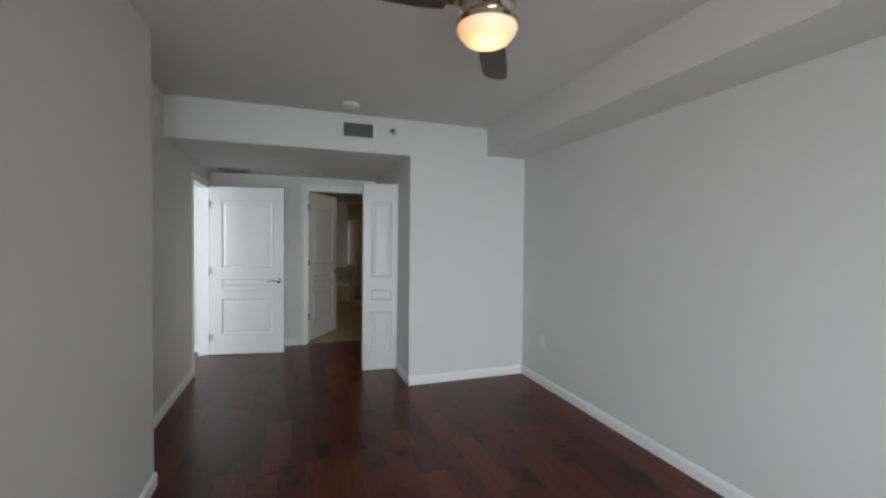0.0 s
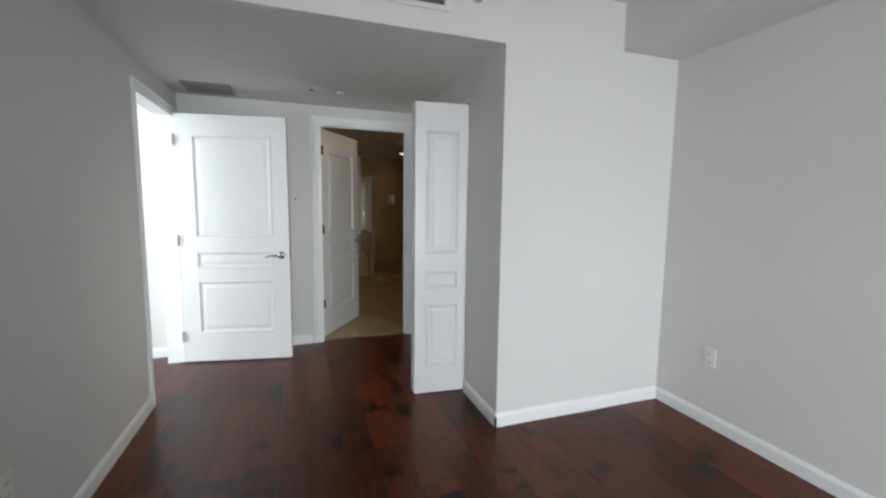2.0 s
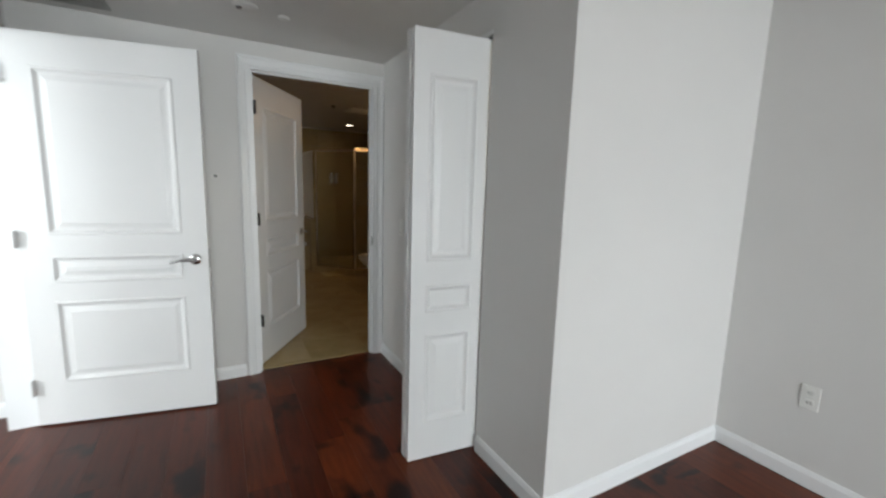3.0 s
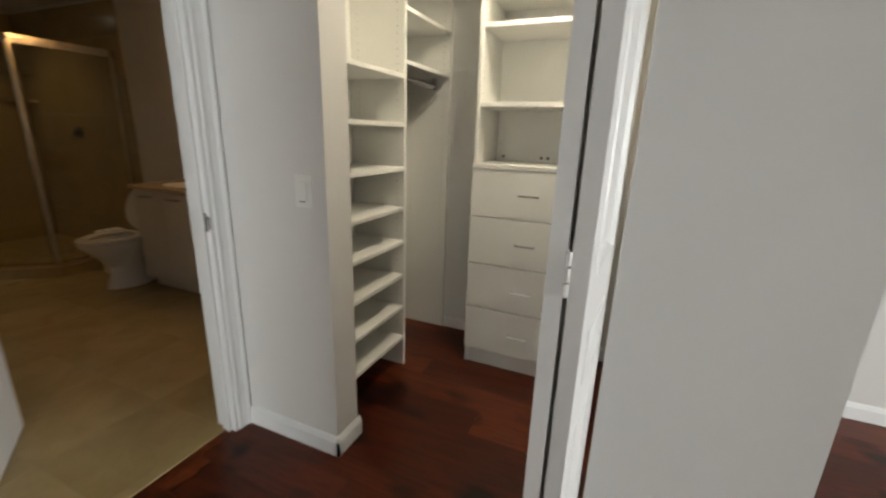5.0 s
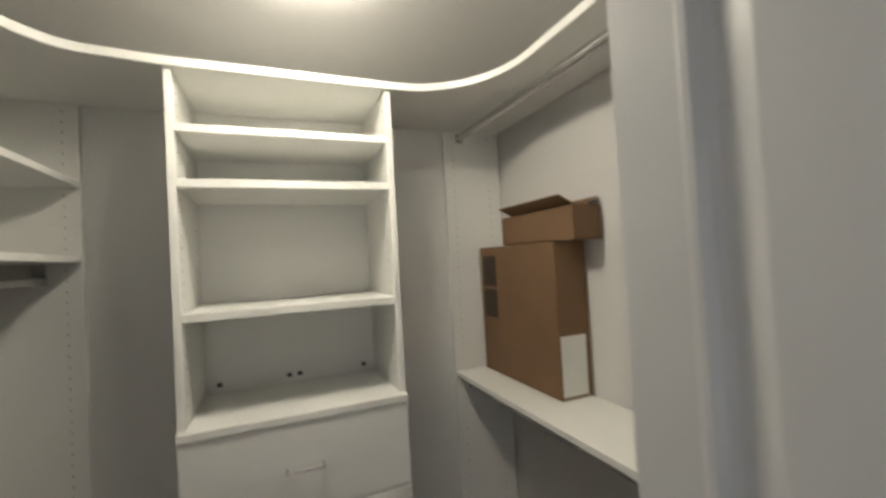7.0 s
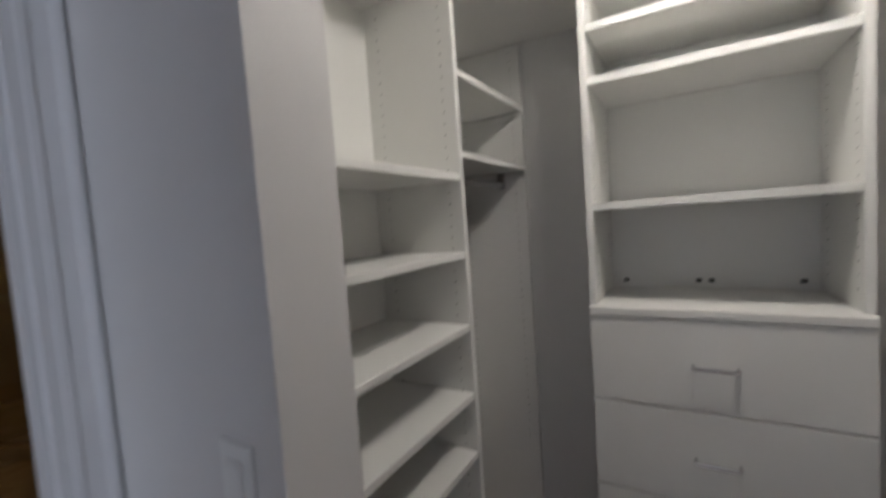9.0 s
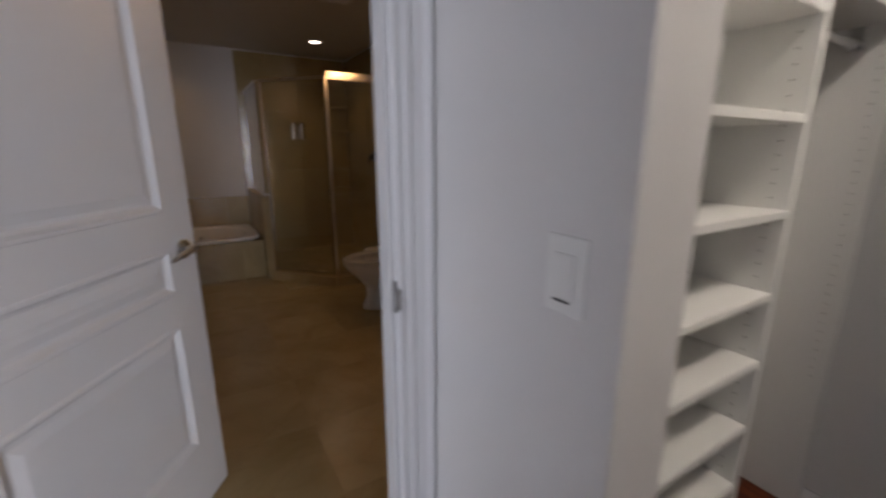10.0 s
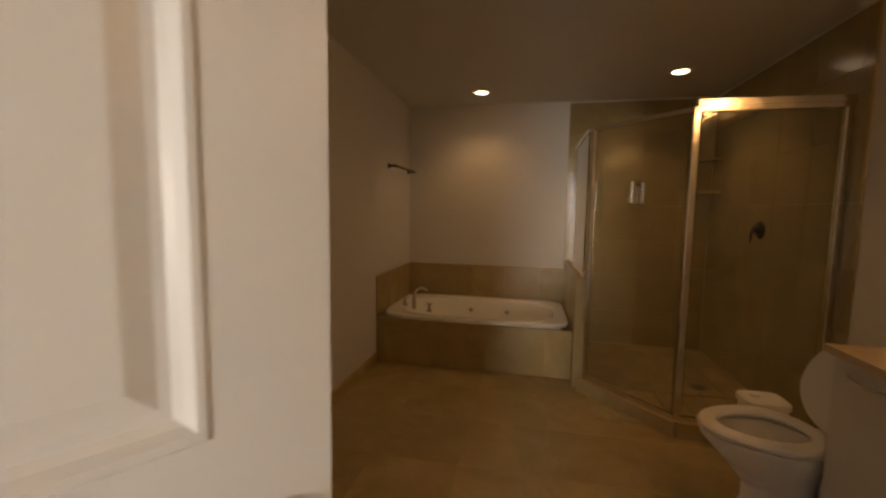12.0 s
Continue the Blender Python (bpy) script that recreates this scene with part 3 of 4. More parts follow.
part("frame", B((-0.17, 0.17, 0.13, 0.16, -0.008, 0), (-0.17, 0.17, -0.16, -0.13, -0.008, 0), (-0.17, -0.145, -0.13, 0.13, -0.008, 0), (0.145, 0.17, -0.13, 0.13, -0.008, 0)), GREYM, grille)
for k in range(13):
    part("slat", B((-0.145, 0.145, -0.122 + k * 0.02, -0.116 + k * 0.02, -0.008, -0.003)), GREYM, grille)
spk = thing("wall_alarm", pose(XW, 1.09, 2.40, 0, 90, 0), "round grey alarm horn high on the wall", "alarm")
bm = bmesh.new()
lathe(bm, [(0.002, 0), (0.07, 0), (0.07, 0.018), (0.06, 0.032), (0.002, 0.036)])
part("body", bm, PLASTIC, spk, smooth=True)

# ceiling fan with a light bowl
fan = thing("ceiling_fan", pose(0.88, -1.04, 0), "dark bladed ceiling fan with a glowing amber light bowl", "ceiling fan")
bm = bmesh.new()
lathe(bm, [(0.002, 2.200), (0.05, 2.205), (0.090, 2.222), (0.112, 2.250), (0.118, 2.268), (0.002, 2.268)])
part("light_bowl", bm, FANGLOW, fan, "amber frosted glass bowl, lit", True)
bm = bmesh.new()
lathe(bm, [(0.002, 2.268), (0.124, 2.268), (0.126, 2.287), (0.118, 2.296), (0.09, 2.30), (0.002, 2.30)])
part("fitter_ring", bm, BRASS, fan, "brushed nickel ring", True)
bm = bmesh.new()
lathe(bm, [(0.002, 2.30), (0.085, 2.30), (0.112, 2.33), (0.115, 2.40), (0.08, 2.44), (0.002, 2.44)])
part("motor_housing", bm, BRASS, fan, smooth=True)
bm = bmesh.new()
rod(bm, (0, 0, 2.44), (0, 0, 2.54), 0.014)
part("down_rod", bm, BRASS, fan, smooth=True)
bm = bmesh.new()
lathe(bm, [(0.002, 2.51), (0.03, 2.515), (0.062, 2.55), (0.068, ZB), (0.002, ZB)])
part("canopy", bm, BRASS, fan, smooth=True)
for k in range(3):
    a = radians(61 - 120 * k)
    m = pose(0, 0, 2.345, 0, 0, math.degrees(a)) @ pose(0, 0, 0, 10, 0, 0)
    bm = bmesh.new()
    out = [(0.17, -0.045), (0.26, -0.062), (0.50, -0.070), (0.66, -0.066), (0.70, -0.045), (0.71, 0.0), (0.70, 0.045), (0.66, 0.066), (0.50, 0.070), (0.26, 0.062), (0.17, 0.045)]
    loops(bm, [[m @ Vector((x, y, z)) for x, y in out] for z in (-0.003, 0.003)])
    blade = part("blade", bm, BLADE, fan)
    bm = bmesh.new()
    loops(bm, [[m @ Vector((x, y, z)) for x, y in ((0.08, -0.016), (0.24, -0.03), (0.24, 0.03), (0.08, 0.016))] for z in (0.0035, 0.008)])
    part("blade_iron", bm, BRASS, blade)

# ---- closet ----
TOPZ = 2.062
SH = 0.019


def pin_holes(parent, x, ys, z0, z1, face):
    """Rows of shelf-pin holes in a side panel, in the plane x, seen from its face (+-1)."""
    bm = bmesh.new()
    for y in ys:
        z = z0
        while z < z1:
            rod(bm, (x - 0.001, y, z), (x + face * 0.0008, y, z), 0.0026, seg=6)
            z += 0.032
    o = part("pin_holes", bm, HOLE, parent)
    tagged(o, kind="stuff")


def shelf(parent, x0, x1, y0, y1, z, name="shelf"):
    return part(name, B((x0, x1, y0, y1, z, z + SH), bev=0.0015), MELA, parent)


# shelf column along the bath wall
left = thing("shelf_unit", pose(0, 0, 0), "white melamine shelf column with empty adjustable shelves", "shelving")
LY = 2.885
for x0 in (1.345, 1.91):
    part("side_panel", B((x0, x0 + SH, LY, CY1 - 0.004, 0, TOPZ - 0.001), bev=0.0015), MELA, left)
part("back_panel", B((1.364, 1.91, CY1 - 0.012, CY1 - 0.006, 0.09, TOPZ - 0.001)), MELA, left)
for z in (0.163, 0.343, 0.523, 0.708, 0.884, 1.083, 1.292, 1.510):
    shelf(left, 1.365, 1.909, LY + 0.002, CY1 - 0.013, z)
pin_holes(left, 1.91, (LY + 0.04, CY1 - 0.06), 0.2, 2.04, -1)
# corner hanging bay
corner = thing("corner_shelves", pose(0, 0, 0), "white corner shelves over a short hanging rod", "shelving")
part("side_panel", B((CX1 - 0.022, CX1 - 0.003, LY, CY1 - 0.004, 0, TOPZ - 0.001), bev=0.0015), MELA, corner)
shelf(corner, 1.93, CX1 - 0.023, LY + 0.002, CY1 - 0.006, 1.577)
shelf(corner, 1.93, CX1 - 0.023, LY + 0.002, CY1 - 0.006, 1.805)
bm = bmesh.new()
rod(bm, (1.93, LY + 0.10, 1.53), (CX1 - 0.023, LY + 0.10, 1.53), 0.014, seg=16)
part("hanging_rod", bm, CHROME, corner, "chrome oval hanging rod", True)
for x in (1.93, CX1 - 0.033):
    part("rod_bracket", B((x, x + 0.01, LY + 0.084, LY + 0.116, 1.513, 1.5765), bev=0.002), CHROME, corner)
pin_holes(corner, CX1 - 0.022, (LY + 0.04, CY1 - 0.06), 0.5, 2.04, -1)

# drawer tower
TX, TY0, TY1 = 2.118, 1.995, 2.597
tower = thing("drawer_tower", pose(0, 0, 0), "tall white closet tower with four drawers and open shelves", "drawer tower")
for y in (TY0, TY1 - SH):
    part("side_panel", B((TX + 0.002, CX1 - 0.016, y, y + SH, 0, 1.105), bev=0.0015), MELA, tower)
    part("side_panel", B((TX + 0.002, CX1 - 0.016, y, y + SH, 1.129, TOPZ - 0.001), bev=0.0015), MELA, tower)
part("back_panel", B((CX1 - 0.022, CX1 - 0.016, TY0 + SH + 0.001, TY1 - SH - 0.001, 0.1, TOPZ - 0.001)), MELA, tower)
part("counter", B((TX - 0.024, CX1 - 0.024, TY0 + 0.001, TY1 - 0.001, 1.106, 1.128), bev=0.0015), MELA, tower)
for z in (1.400, 1.752, 1.898):
    part("shelf", B((TX + 0.003, CX1 - 0.024, TY0 + SH + 0.001, TY1 - SH - 0.001, z, z + 0.022), bev=0.0015), MELA, tower)
part("toe_kick", B((TX + 0.004, TX + 0.022, TY0 + SH + 0.001, TY1 - SH - 0.001, 0.001, 0.10)), MELA, tower)
for z0, z1 in ((0.862, 1.104), (0.607, 0.857), (0.353, 0.602), (0.100, 0.348)):
    dr = part("drawer_front", B((TX - 0.019, TX, TY0 + 0.002, TY1 - 0.002, z0, z1), bev=0.0025), MELA, tower)
    zc, yc = (z0 + z1) / 2, (TY0 + TY1) / 2
    bm = bmesh.new()
    xx = TX - 0.019
    tube(bm, [(xx, yc - 0.048, zc), (xx - 0.022, yc - 0.048, zc), (xx - 0.026, yc - 0.044, zc), (xx - 0.026, yc + 0.044, zc), (xx - 0.022, yc + 0.048, zc), (xx, yc + 0.048, zc)], 0.004, 8)
    part("handle", bm, CHROME, dr, "chrome bar handle", True)
for y in (2.535, 2.318, 2.283, 2.055):
    part("cam_fitting", B((CX1 - 0.026, CX1 - 0.0221, y - 0.008, y + 0.008, 1.145, 1.158)), STEEL, tower)
for y in (2.54, 2.31, 2.06):
    part("shelf_clip", B((TX + 0.03, TX + 0.055, y - 0.012, y + 0.012, 1.399, 1.4045)), STEEL, tower)
bm = bmesh.new()
for yy, f in ((TY0 + SH, 1), (TY1 - SH, -1)):
    for x in (TX + 0.045, CX1 - 0.08):
        z = 1.18
        while z < 2.05:
            rod(bm, (x, yy - f * 0.001, z), (x, yy + f * 0.0008, z), 0.0026, seg=6)
            z += 0.032
tagged(part("pin_holes", bm, HOLE, tower), kind="stuff")

# hanging bay along the bedroom wall
RY = 1.68
right = thing("hanging_bay", pose(0, 0, 0), "white hanging bay with a mid shelf and two rods", "shelving")
part("side_panel", B((CX1 - 0.022, CX1 - 0.003, CY0 + 0.004, RY, 0, TOPZ - 0.001), bev=0.0015), MELA, right)
part("side_panel", B((1.342, 1.361, CY0 + 0.004, RY, 0, TOPZ - 0.001), bev=0.0015), MELA, right)
shelf(right, 1.362, CX1 - 0.023, CY0 + 0.006, RY - 0.004, 1.045)
for z in (1.005, 2.03):
    bm = bmesh.new()
    rod(bm, (1.362, RY - 0.07, z), (CX1 - 0.023, RY - 0.07, z), 0.014, seg=16)
    part("hanging_rod", bm, CHROME, right, "chrome hanging rod", True)
    for x in (1.362, CX1 - 0.033):
        part("rod_bracket", B((x, x + 0.01, RY - 0.086, RY - 0.054, z - 0.018, z + 0.02), bev=0.002), CHROME, right)
pin_holes(right, CX1 - 0.022, (CY0 + 0.06, RY - 0.04), 0.5, 2.04, -1)

# continuous top shelf with swept inner corners
def arc(cx, cy, r, a0, a1, n=14):
    return [(cx + r * math.cos(radians(a0 + (a1 - a0) * i / n)), cy + r * math.sin(radians(a0 + (a1 - a0) * i / n))) for i in range(n + 1)]


edge = [(1.342, CY1 - 0.006), (1.342, LY - 0.012)] + [(1.915, LY - 0.012)] + arc(1.935, LY - 0.172, 0.16, 90, 0) + [(TX - 0.012, TY1), (TX - 0.012, TY0)] + arc(1.81, RY + 0.312, 0.30, 0, -90)[2:] + [(1.342, RY + 0.012), (1.342, CY0 + 0.006), (CX1 - 0.012, CY0 + 0.006), (CX1 - 0.012, CY1 - 0.006)]
bm = bmesh.new()
lo = [bm.verts.new((x, y, TOPZ)) for x, y in edge]
f = bm.faces.new(lo)
r = bmesh.ops.extrude_face_region(bm, geom=[f])
bmesh.ops.translate(bm, vec=(0, 0, 0.024), verts=[v for v in r["geom"] if isinstance(v, bmesh.types.BMVert)])
bmesh.ops.triangulate(bm, faces=[g for g in bm.faces if len(g.verts) > 4])
top = thing("top_shelf", pose(0, 0, 0), "white top shelf sweeping round the closet corner", "shelf")
part("board", bm, MELA, top)
front = [Vector((x, y, 0)) for x, y in edge[1:-3]]
rings = []
for i, p in enumerate(front):
    d = (front[min(i + 1, len(front) - 1)] - front[max(i - 1, 0)]).normalized()
    n = Vector((d.y, -d.x, 0))
    rings.append([p + n * o + Vector((0, 0, z)) for o, z in ((0.0003, TOPZ + 0.0005), (0.0018, TOPZ + 0.001), (0.0018, TOPZ + 0.023), (0.0003, TOPZ + 0.0235))])
part("edge_band", loops(bmesh.new(), rings), MELA, top, "smooth white edge band")

# cardboard boxes
cb = thing("cardboard_box", pose(2.19, 1.47, 1.0645), "brown cardboard carton on the closet shelf", "box")
part("carton", B((-0.245, 0.245, -0.05, 0.075, 0, 0.50), bev=0.003), CARD, cb)


def block_mark(parent, pts):
    """A printed shape: an outline (x, z) on the carton's front, a hair proud of it."""
    bm = bmesh.new()
    f = bm.faces.new([bm.verts.new((x, 0.0752, z)) for x, z in pts])
    r = bmesh.ops.extrude_face_region(bm, geom=[f])
    bmesh.ops.translate(bm, vec=(0, 0.0008, 0), verts=[v for v in r["geom"] if isinstance(v, bmesh.types.BMVert)])
    part("printed_mark", bm, INK, parent, "dark block printing")


block_mark(cb, [(0.122, 0.345), (0.222, 0.345), (0.222, 0.465), (0.122, 0.465)])
block_mark(cb, [(0.122, 0.220), (0.222, 0.220), (0.222, 0.330), (0.122, 0.330)])
part("shipping_label", B((-0.2465, -0.2455, -0.03, 0.068, 0.01, 0.20)), PAPER, cb, "white paper label")
part("packing_tape", B((-0.2455, 0.2455, 0.004, 0.030, 0.4995, 0.5012)), PAPER, cb, "strip of pale packing tape")
cb2 = thing("cardboard_box", pose(2.06, 1.475, 1.566), "smaller opened cardboard carton on top of another", "box")
part("carton", B((-0.20, 0.20, -0.05, 0.06, 0, 0.105), bev=0.003), CARD, cb2)
for (x0, x1, tilt) in ((-0.19, 0.15, 25), (-0.19, 0.19, -20)):
    bm = bmesh.new()
    m = pose(0, 0.05 if tilt > 0 else -0.0, 0.108, tilt, 0, 0)
    loops(bm, [[m @ Vector(p) for p in ((x0, -0.055, z), (x1, -0.055, z), (x1, 0.055, z), (x0, 0.055, z))] for z in (0, 0.004)])
    part("flap", bm, CARD, cb2)

# closet dome light and sprinkler
dome = thing("dome_light", pose(1.80, 2.275, 0), "round flush ceiling light, lit white", "ceiling light")
bm = bmesh.new()
lathe(bm, [(0.002, ZC - 0.082), (0.050, ZC - 0.079), (0.088, ZC - 0.067), (0.110, ZC - 0.049), (0.116, ZC - 0.037), (0.111, ZC - 0.026), (0.100, ZC - 0.018), (0.002, ZC - 0.016)])
part("globe", bm, DOMEGLOW, dome, "frosted glass bowl, lit", True)
bm = bmesh.new()
lathe(bm, [(0.002, ZC - 0.016), (0.098, ZC - 0.016), (0.098, ZC), (0.002, ZC)])
part("base", bm, PLASTIC, dome, smooth=True)
sp = thing("closet_sprinkler", pose(1.91, 2.905, ZC), "small chrome pendant sprinkler", "sprinkler")
bm = bmesh.new()
lathe(bm, [(0.002, 0), (0.034, 0), (0.032, -0.008), (0.016, -0.012), (0.002, -0.012)], seg=20)
part("escutcheon", bm, CHROME, sp, smooth=True)
bm = bmesh.new()
rod(bm, (0, 0, -0.012), (0, 0, -0.035), 0.008, seg=10)
rod(bm, (0, 0, -0.035), (0, 0, -0.052), 0.004, seg=8)
lathe(bm, [(0.002, -0.052), (0.016, -0.052), (0.016, -0.055), (0.002, -0.055)], seg=12)
part("head", bm, CHROME, sp, smooth=True)

# ---- bathroom ----
# vanity
VX, VY0, VY1, VZ = 2.022, 3.43, 5.315, 0.822
van = thing("vanity_cabinet", pose(0, 0, 0), "long pale laminate bathroom vanity with bar pulls", "cabinet")
part("body", B((VX + 0.02, BX1 - 0.002, VY0, VY1, 0.09, 0.793)), VANITY, van)
part("toe_kick", B((VX + 0.07, BX1 - 0.002, VY0, VY1 - 0.01, 0.001, 0.089)), VANITY, van)


def pull(parent, y0, y1, z):
    bm = bmesh.new()
    c, n = [], 8
    for i in range(n + 1):
        u = i / n
        c.append((VX - 0.004 - 0.028 * math.sin(math.pi * u) ** 0.6, y0 + (y1 - y0) * u, z))
    tube(bm, c, [0.004 + 0.003 * math.sin(math.pi * i / n) for i in range(n + 1)], 8)
    part("handle", bm, CHROME, parent, "chrome bow handle", True)


fronts = [(5.005, 5.312, 0.092, 0.785, "door"), (4.695, 5.00, 0.092, 0.785, "door"), (3.775, 4.095, 0.092, 0.785, "door"), (3.433, 3.77, 0.092, 0.785, "door")]
for z0, z1 in ((0.585, 0.785), (0.385, 0.58), (0.092, 0.38)):
    fronts.append((4.10, 4.69, z0, z1, "drawer_front"))
for y0, y1, z0, z1, nm in fronts:
    d = part(nm, B((VX, VX + 0.019, y0, y1, z0, z1), bev=0.002), VANITY, van)
    yc, hl = (y0 + y1) / 2, 0.075 if nm == "door" else 0.095
    pull(d, yc - hl, yc + hl, z1 - 0.04 if nm == "door" else (z0 + z1) / 2 + (0.04 if z0 > 0.5 else 0.03 if z0 > 0.2 else 0.065))

# counter with an oval bowl
cy0, cy1, cx0, cx1, zt, zb = 3.41, 5.337, 1.998, BX1 - 0.003, VZ, 0.795
SKX, SKY, SA, SB_ = 2.26, 5.0, 0.165, 0.215
bm = bmesh.new()
N = 40
ov = oval(SKX, SKY, SA, SB_, 0, 2.0, N)
rect = []
for p in ov:
    d = Vector((p.x - SKX, p.y - SKY))
    k = min((cx1 - SKX) / d.x if d.x > 1e-9 else ((cx0 - SKX) / d.x if d.x < -1e-9 else 1e9), (cy1 - SKY) / d.y if d.y > 1e-9 else ((4.6 - SKY) / d.y if d.y < -1e-9 else 1e9))
    rect.append(Vector((SKX + d.x * k, SKY + d.y * k, 0)))
Z = Vector((0, 0, 1))
loops(bm, [[p + Z * zb for p in rect], [p + Z * zt for p in rect], [p + Z * zt for p in ov], [p + Z * zb for p in ov]], False, False)
box(bm, cx0, cx1, cy0, 4.6, zb, zt)
single("vanity_counter", bm, STONETOP, "warm beige stone vanity counter", "counter")
bm = bmesh.new()
loops(bm, [oval(SKX, SKY, SA - 0.001, SB_ - 0.001, VZ - 0.004, 2, N), oval(SKX, SKY, SA - 0.012, SB_ - 0.012, VZ - 0.03, 2, N), oval(SKX, SKY, SA * 0.8, SB_ * 0.8, VZ - 0.09, 2, N), oval(SKX, SKY, SA * 0.4, SB_ * 0.4, VZ - 0.125, 2, N), oval(SKX, SKY, 0.02, 0.02, VZ - 0.13, 2, N)], False, True)
single("sink_basin", bm, PORC, "white oval porcelain sink set in the counter", "sink", smooth=True)
fau = thing("sink_faucet", pose(2.47, 5.0, VZ), "chrome sink faucet with two handles", "faucet")
bm = bmesh.new()
tube(bm, [(0, 0, 0), (0, 0, 0.07), (-0.02, 0, 0.10), (-0.07, 0, 0.11), (-0.11, 0, 0.095)], [0.018, 0.014, 0.012, 0.011, 0.010], 12)
part("spout", bm, CHROME, fau, smooth=True)
for y in (-0.1, 0.1):
    bm = bmesh.new()
    lathe(bm, [(0.002, 0), (0.02, 0), (0.017, 0.03), (0.022, 0.042), (0.01, 0.055), (0.002, 0.056)], Matrix.Translation((0, y, 0)), 16)
    part("handle", bm, CHROME, fau, smooth=True)
soap = thing("soap_bottle", pose(2.46, 5.24, VZ), "small black soap bottle on the counter", "bottle")
part("bottle", B((-0.026, 0.026, -0.026, 0.026, 0, 0.095), bev=0.008), BLACK, soap)
bm = bmesh.new()
rod(bm, (0, 0, 0.095), (0, 0, 0.118), 0.007, seg=10)
box(bm, -0.03, 0.01, -0.008, 0.008, 0.118, 0.127)
part("pump", bm, BLACK, soap)
single("counter_backsplash", B((BX1 - 0.016, BX1 - 0.002, 3.43, 5.337, VZ + 0.001, VZ + 0.14)), STONETOP, "low stone backsplash behind the counter", "backsplash")
mir = thing("wall_mirror", pose(0, 0, 0), "large frameless mirror above the vanity", "mirror")
part("glass", B((BX1 - 0.009, BX1 - 0.002, 3.5, 5.245, VZ + 0.145, 2.055)), MIRROR, mir)
bar = thing("vanity_light", pose(BX1, 4.5, 2.175), "chrome vanity light bar with glowing bulbs", "wall light")
part("backplate", B((-0.03, -0.001, -0.42, 0.42, -0.05, 0.05), bev=0.006), BRASS, bar)
for k in range(4):
    bm = bmesh.new()
    bmesh.ops.create_uvsphere(bm, u_segments=16, v_segments=10, radius=0.042, matrix=Matrix.Translation((-0.085, -0.31 + k * 0.207, 0)))
    bulb = part("bulb", bm, BULBGLOW, bar, "round warm bulb, lit", True)
    bm = bmesh.new()
    rod(bm, (-0.03, -0.31 + k * 0.207, 0), (-0.05, -0.31 + k * 0.207, 0), 0.02, seg=14)
    part("socket", bm, BRASS, bulb, smooth=True)

# toilet, facing into the room
toi = thing("toilet", pose(2.548, 5.495, 0, 0, 0, 180) @ Matrix.Diagonal((0.97, 1.05, 1.06, 1)), "white porcelain toilet with its lid raised", "toilet")


def egg(cx, a, b, z, n=36):
    """An egg outline about cx, longer to the front."""
    pts = []
    for i in range(n):
        t = 2 * math.pi * i / n
        c, s = math.cos(t), math.sin(t)
        pts.append(Vector((cx + a * c * (1.18 if c > 0 else 0.85), b * s * (1 - 0.12 * max(c, 0)), z)))
    return pts


bm = bmesh.new()
loops(bm, [egg(0.55, 0.165, 0.112, 0.0), egg(0.55, 0.16, 0.106, 0.03), egg(0.55, 0.135, 0.088, 0.10), egg(0.56, 0.13, 0.088, 0.19), egg(0.60, 0.18, 0.14, 0.27), egg(0.628, 0.216, 0.176, 0.345), egg(0.628, 0.222, 0.182, 0.37), egg(0.628, 0.205, 0.165, 0.375), egg(0.628, 0.175, 0.13, 0.36), egg(0.628, 0.155, 0.11, 0.28), egg(0.60, 0.09, 0.07, 0.16)])
part("bowl", bm, PORC, toi, smooth=True)
bm = bmesh.new()
loops(bm, [egg(0.628, 0.222, 0.184, 0.377), egg(0.628, 0.226, 0.186, 0.387), egg(0.628, 0.218, 0.178, 0.397), egg(0.628, 0.165, 0.122, 0.397), egg(0.628, 0.158, 0.115, 0.385), egg(0.628, 0.165, 0.12, 0.377)], False, False)
part("seat", bm, PORC, toi, "white open seat ring", True)
bm = bmesh.new()
mlid = Matrix.Translation((0.43, 0, 0.40)) @ pose(0, 0, 0, 0, -99, 0)
ring = [Vector((p.x - 0.464, p.y, 0)) for p in egg(0.60, 0.160, 0.18, 0)]
loops(bm, [[mlid @ (p + Vector((0, 0, z))) for p in ring] for z in (-0.006, 0.012)])
part("lid", bm, PORC, toi, "white raised lid", True)
part("tank", B((0.03, 0.30, -0.2, 0.2, 0.34, 0.58), bev=0.02), PORC, toi)
part("tank_lid", B((0.02, 0.31, -0.21, 0.21, 0.582, 0.61), bev=0.01), PORC, toi)
part("foot", B((0.05, 0.45, -0.10, 0.10, 0, 0.372), bev=0.02), PORC, toi)
bm = bmesh.new()
rod(bm, (0.295, 0.16, 0.54), (0.32, 0.16, 0.54), 0.012, seg=12)
box(bm, 0.317, 0.327, 0.09, 0.17, 0.532, 0.548)
part("flush_lever", bm, CHROME, toi, "chrome flush lever")

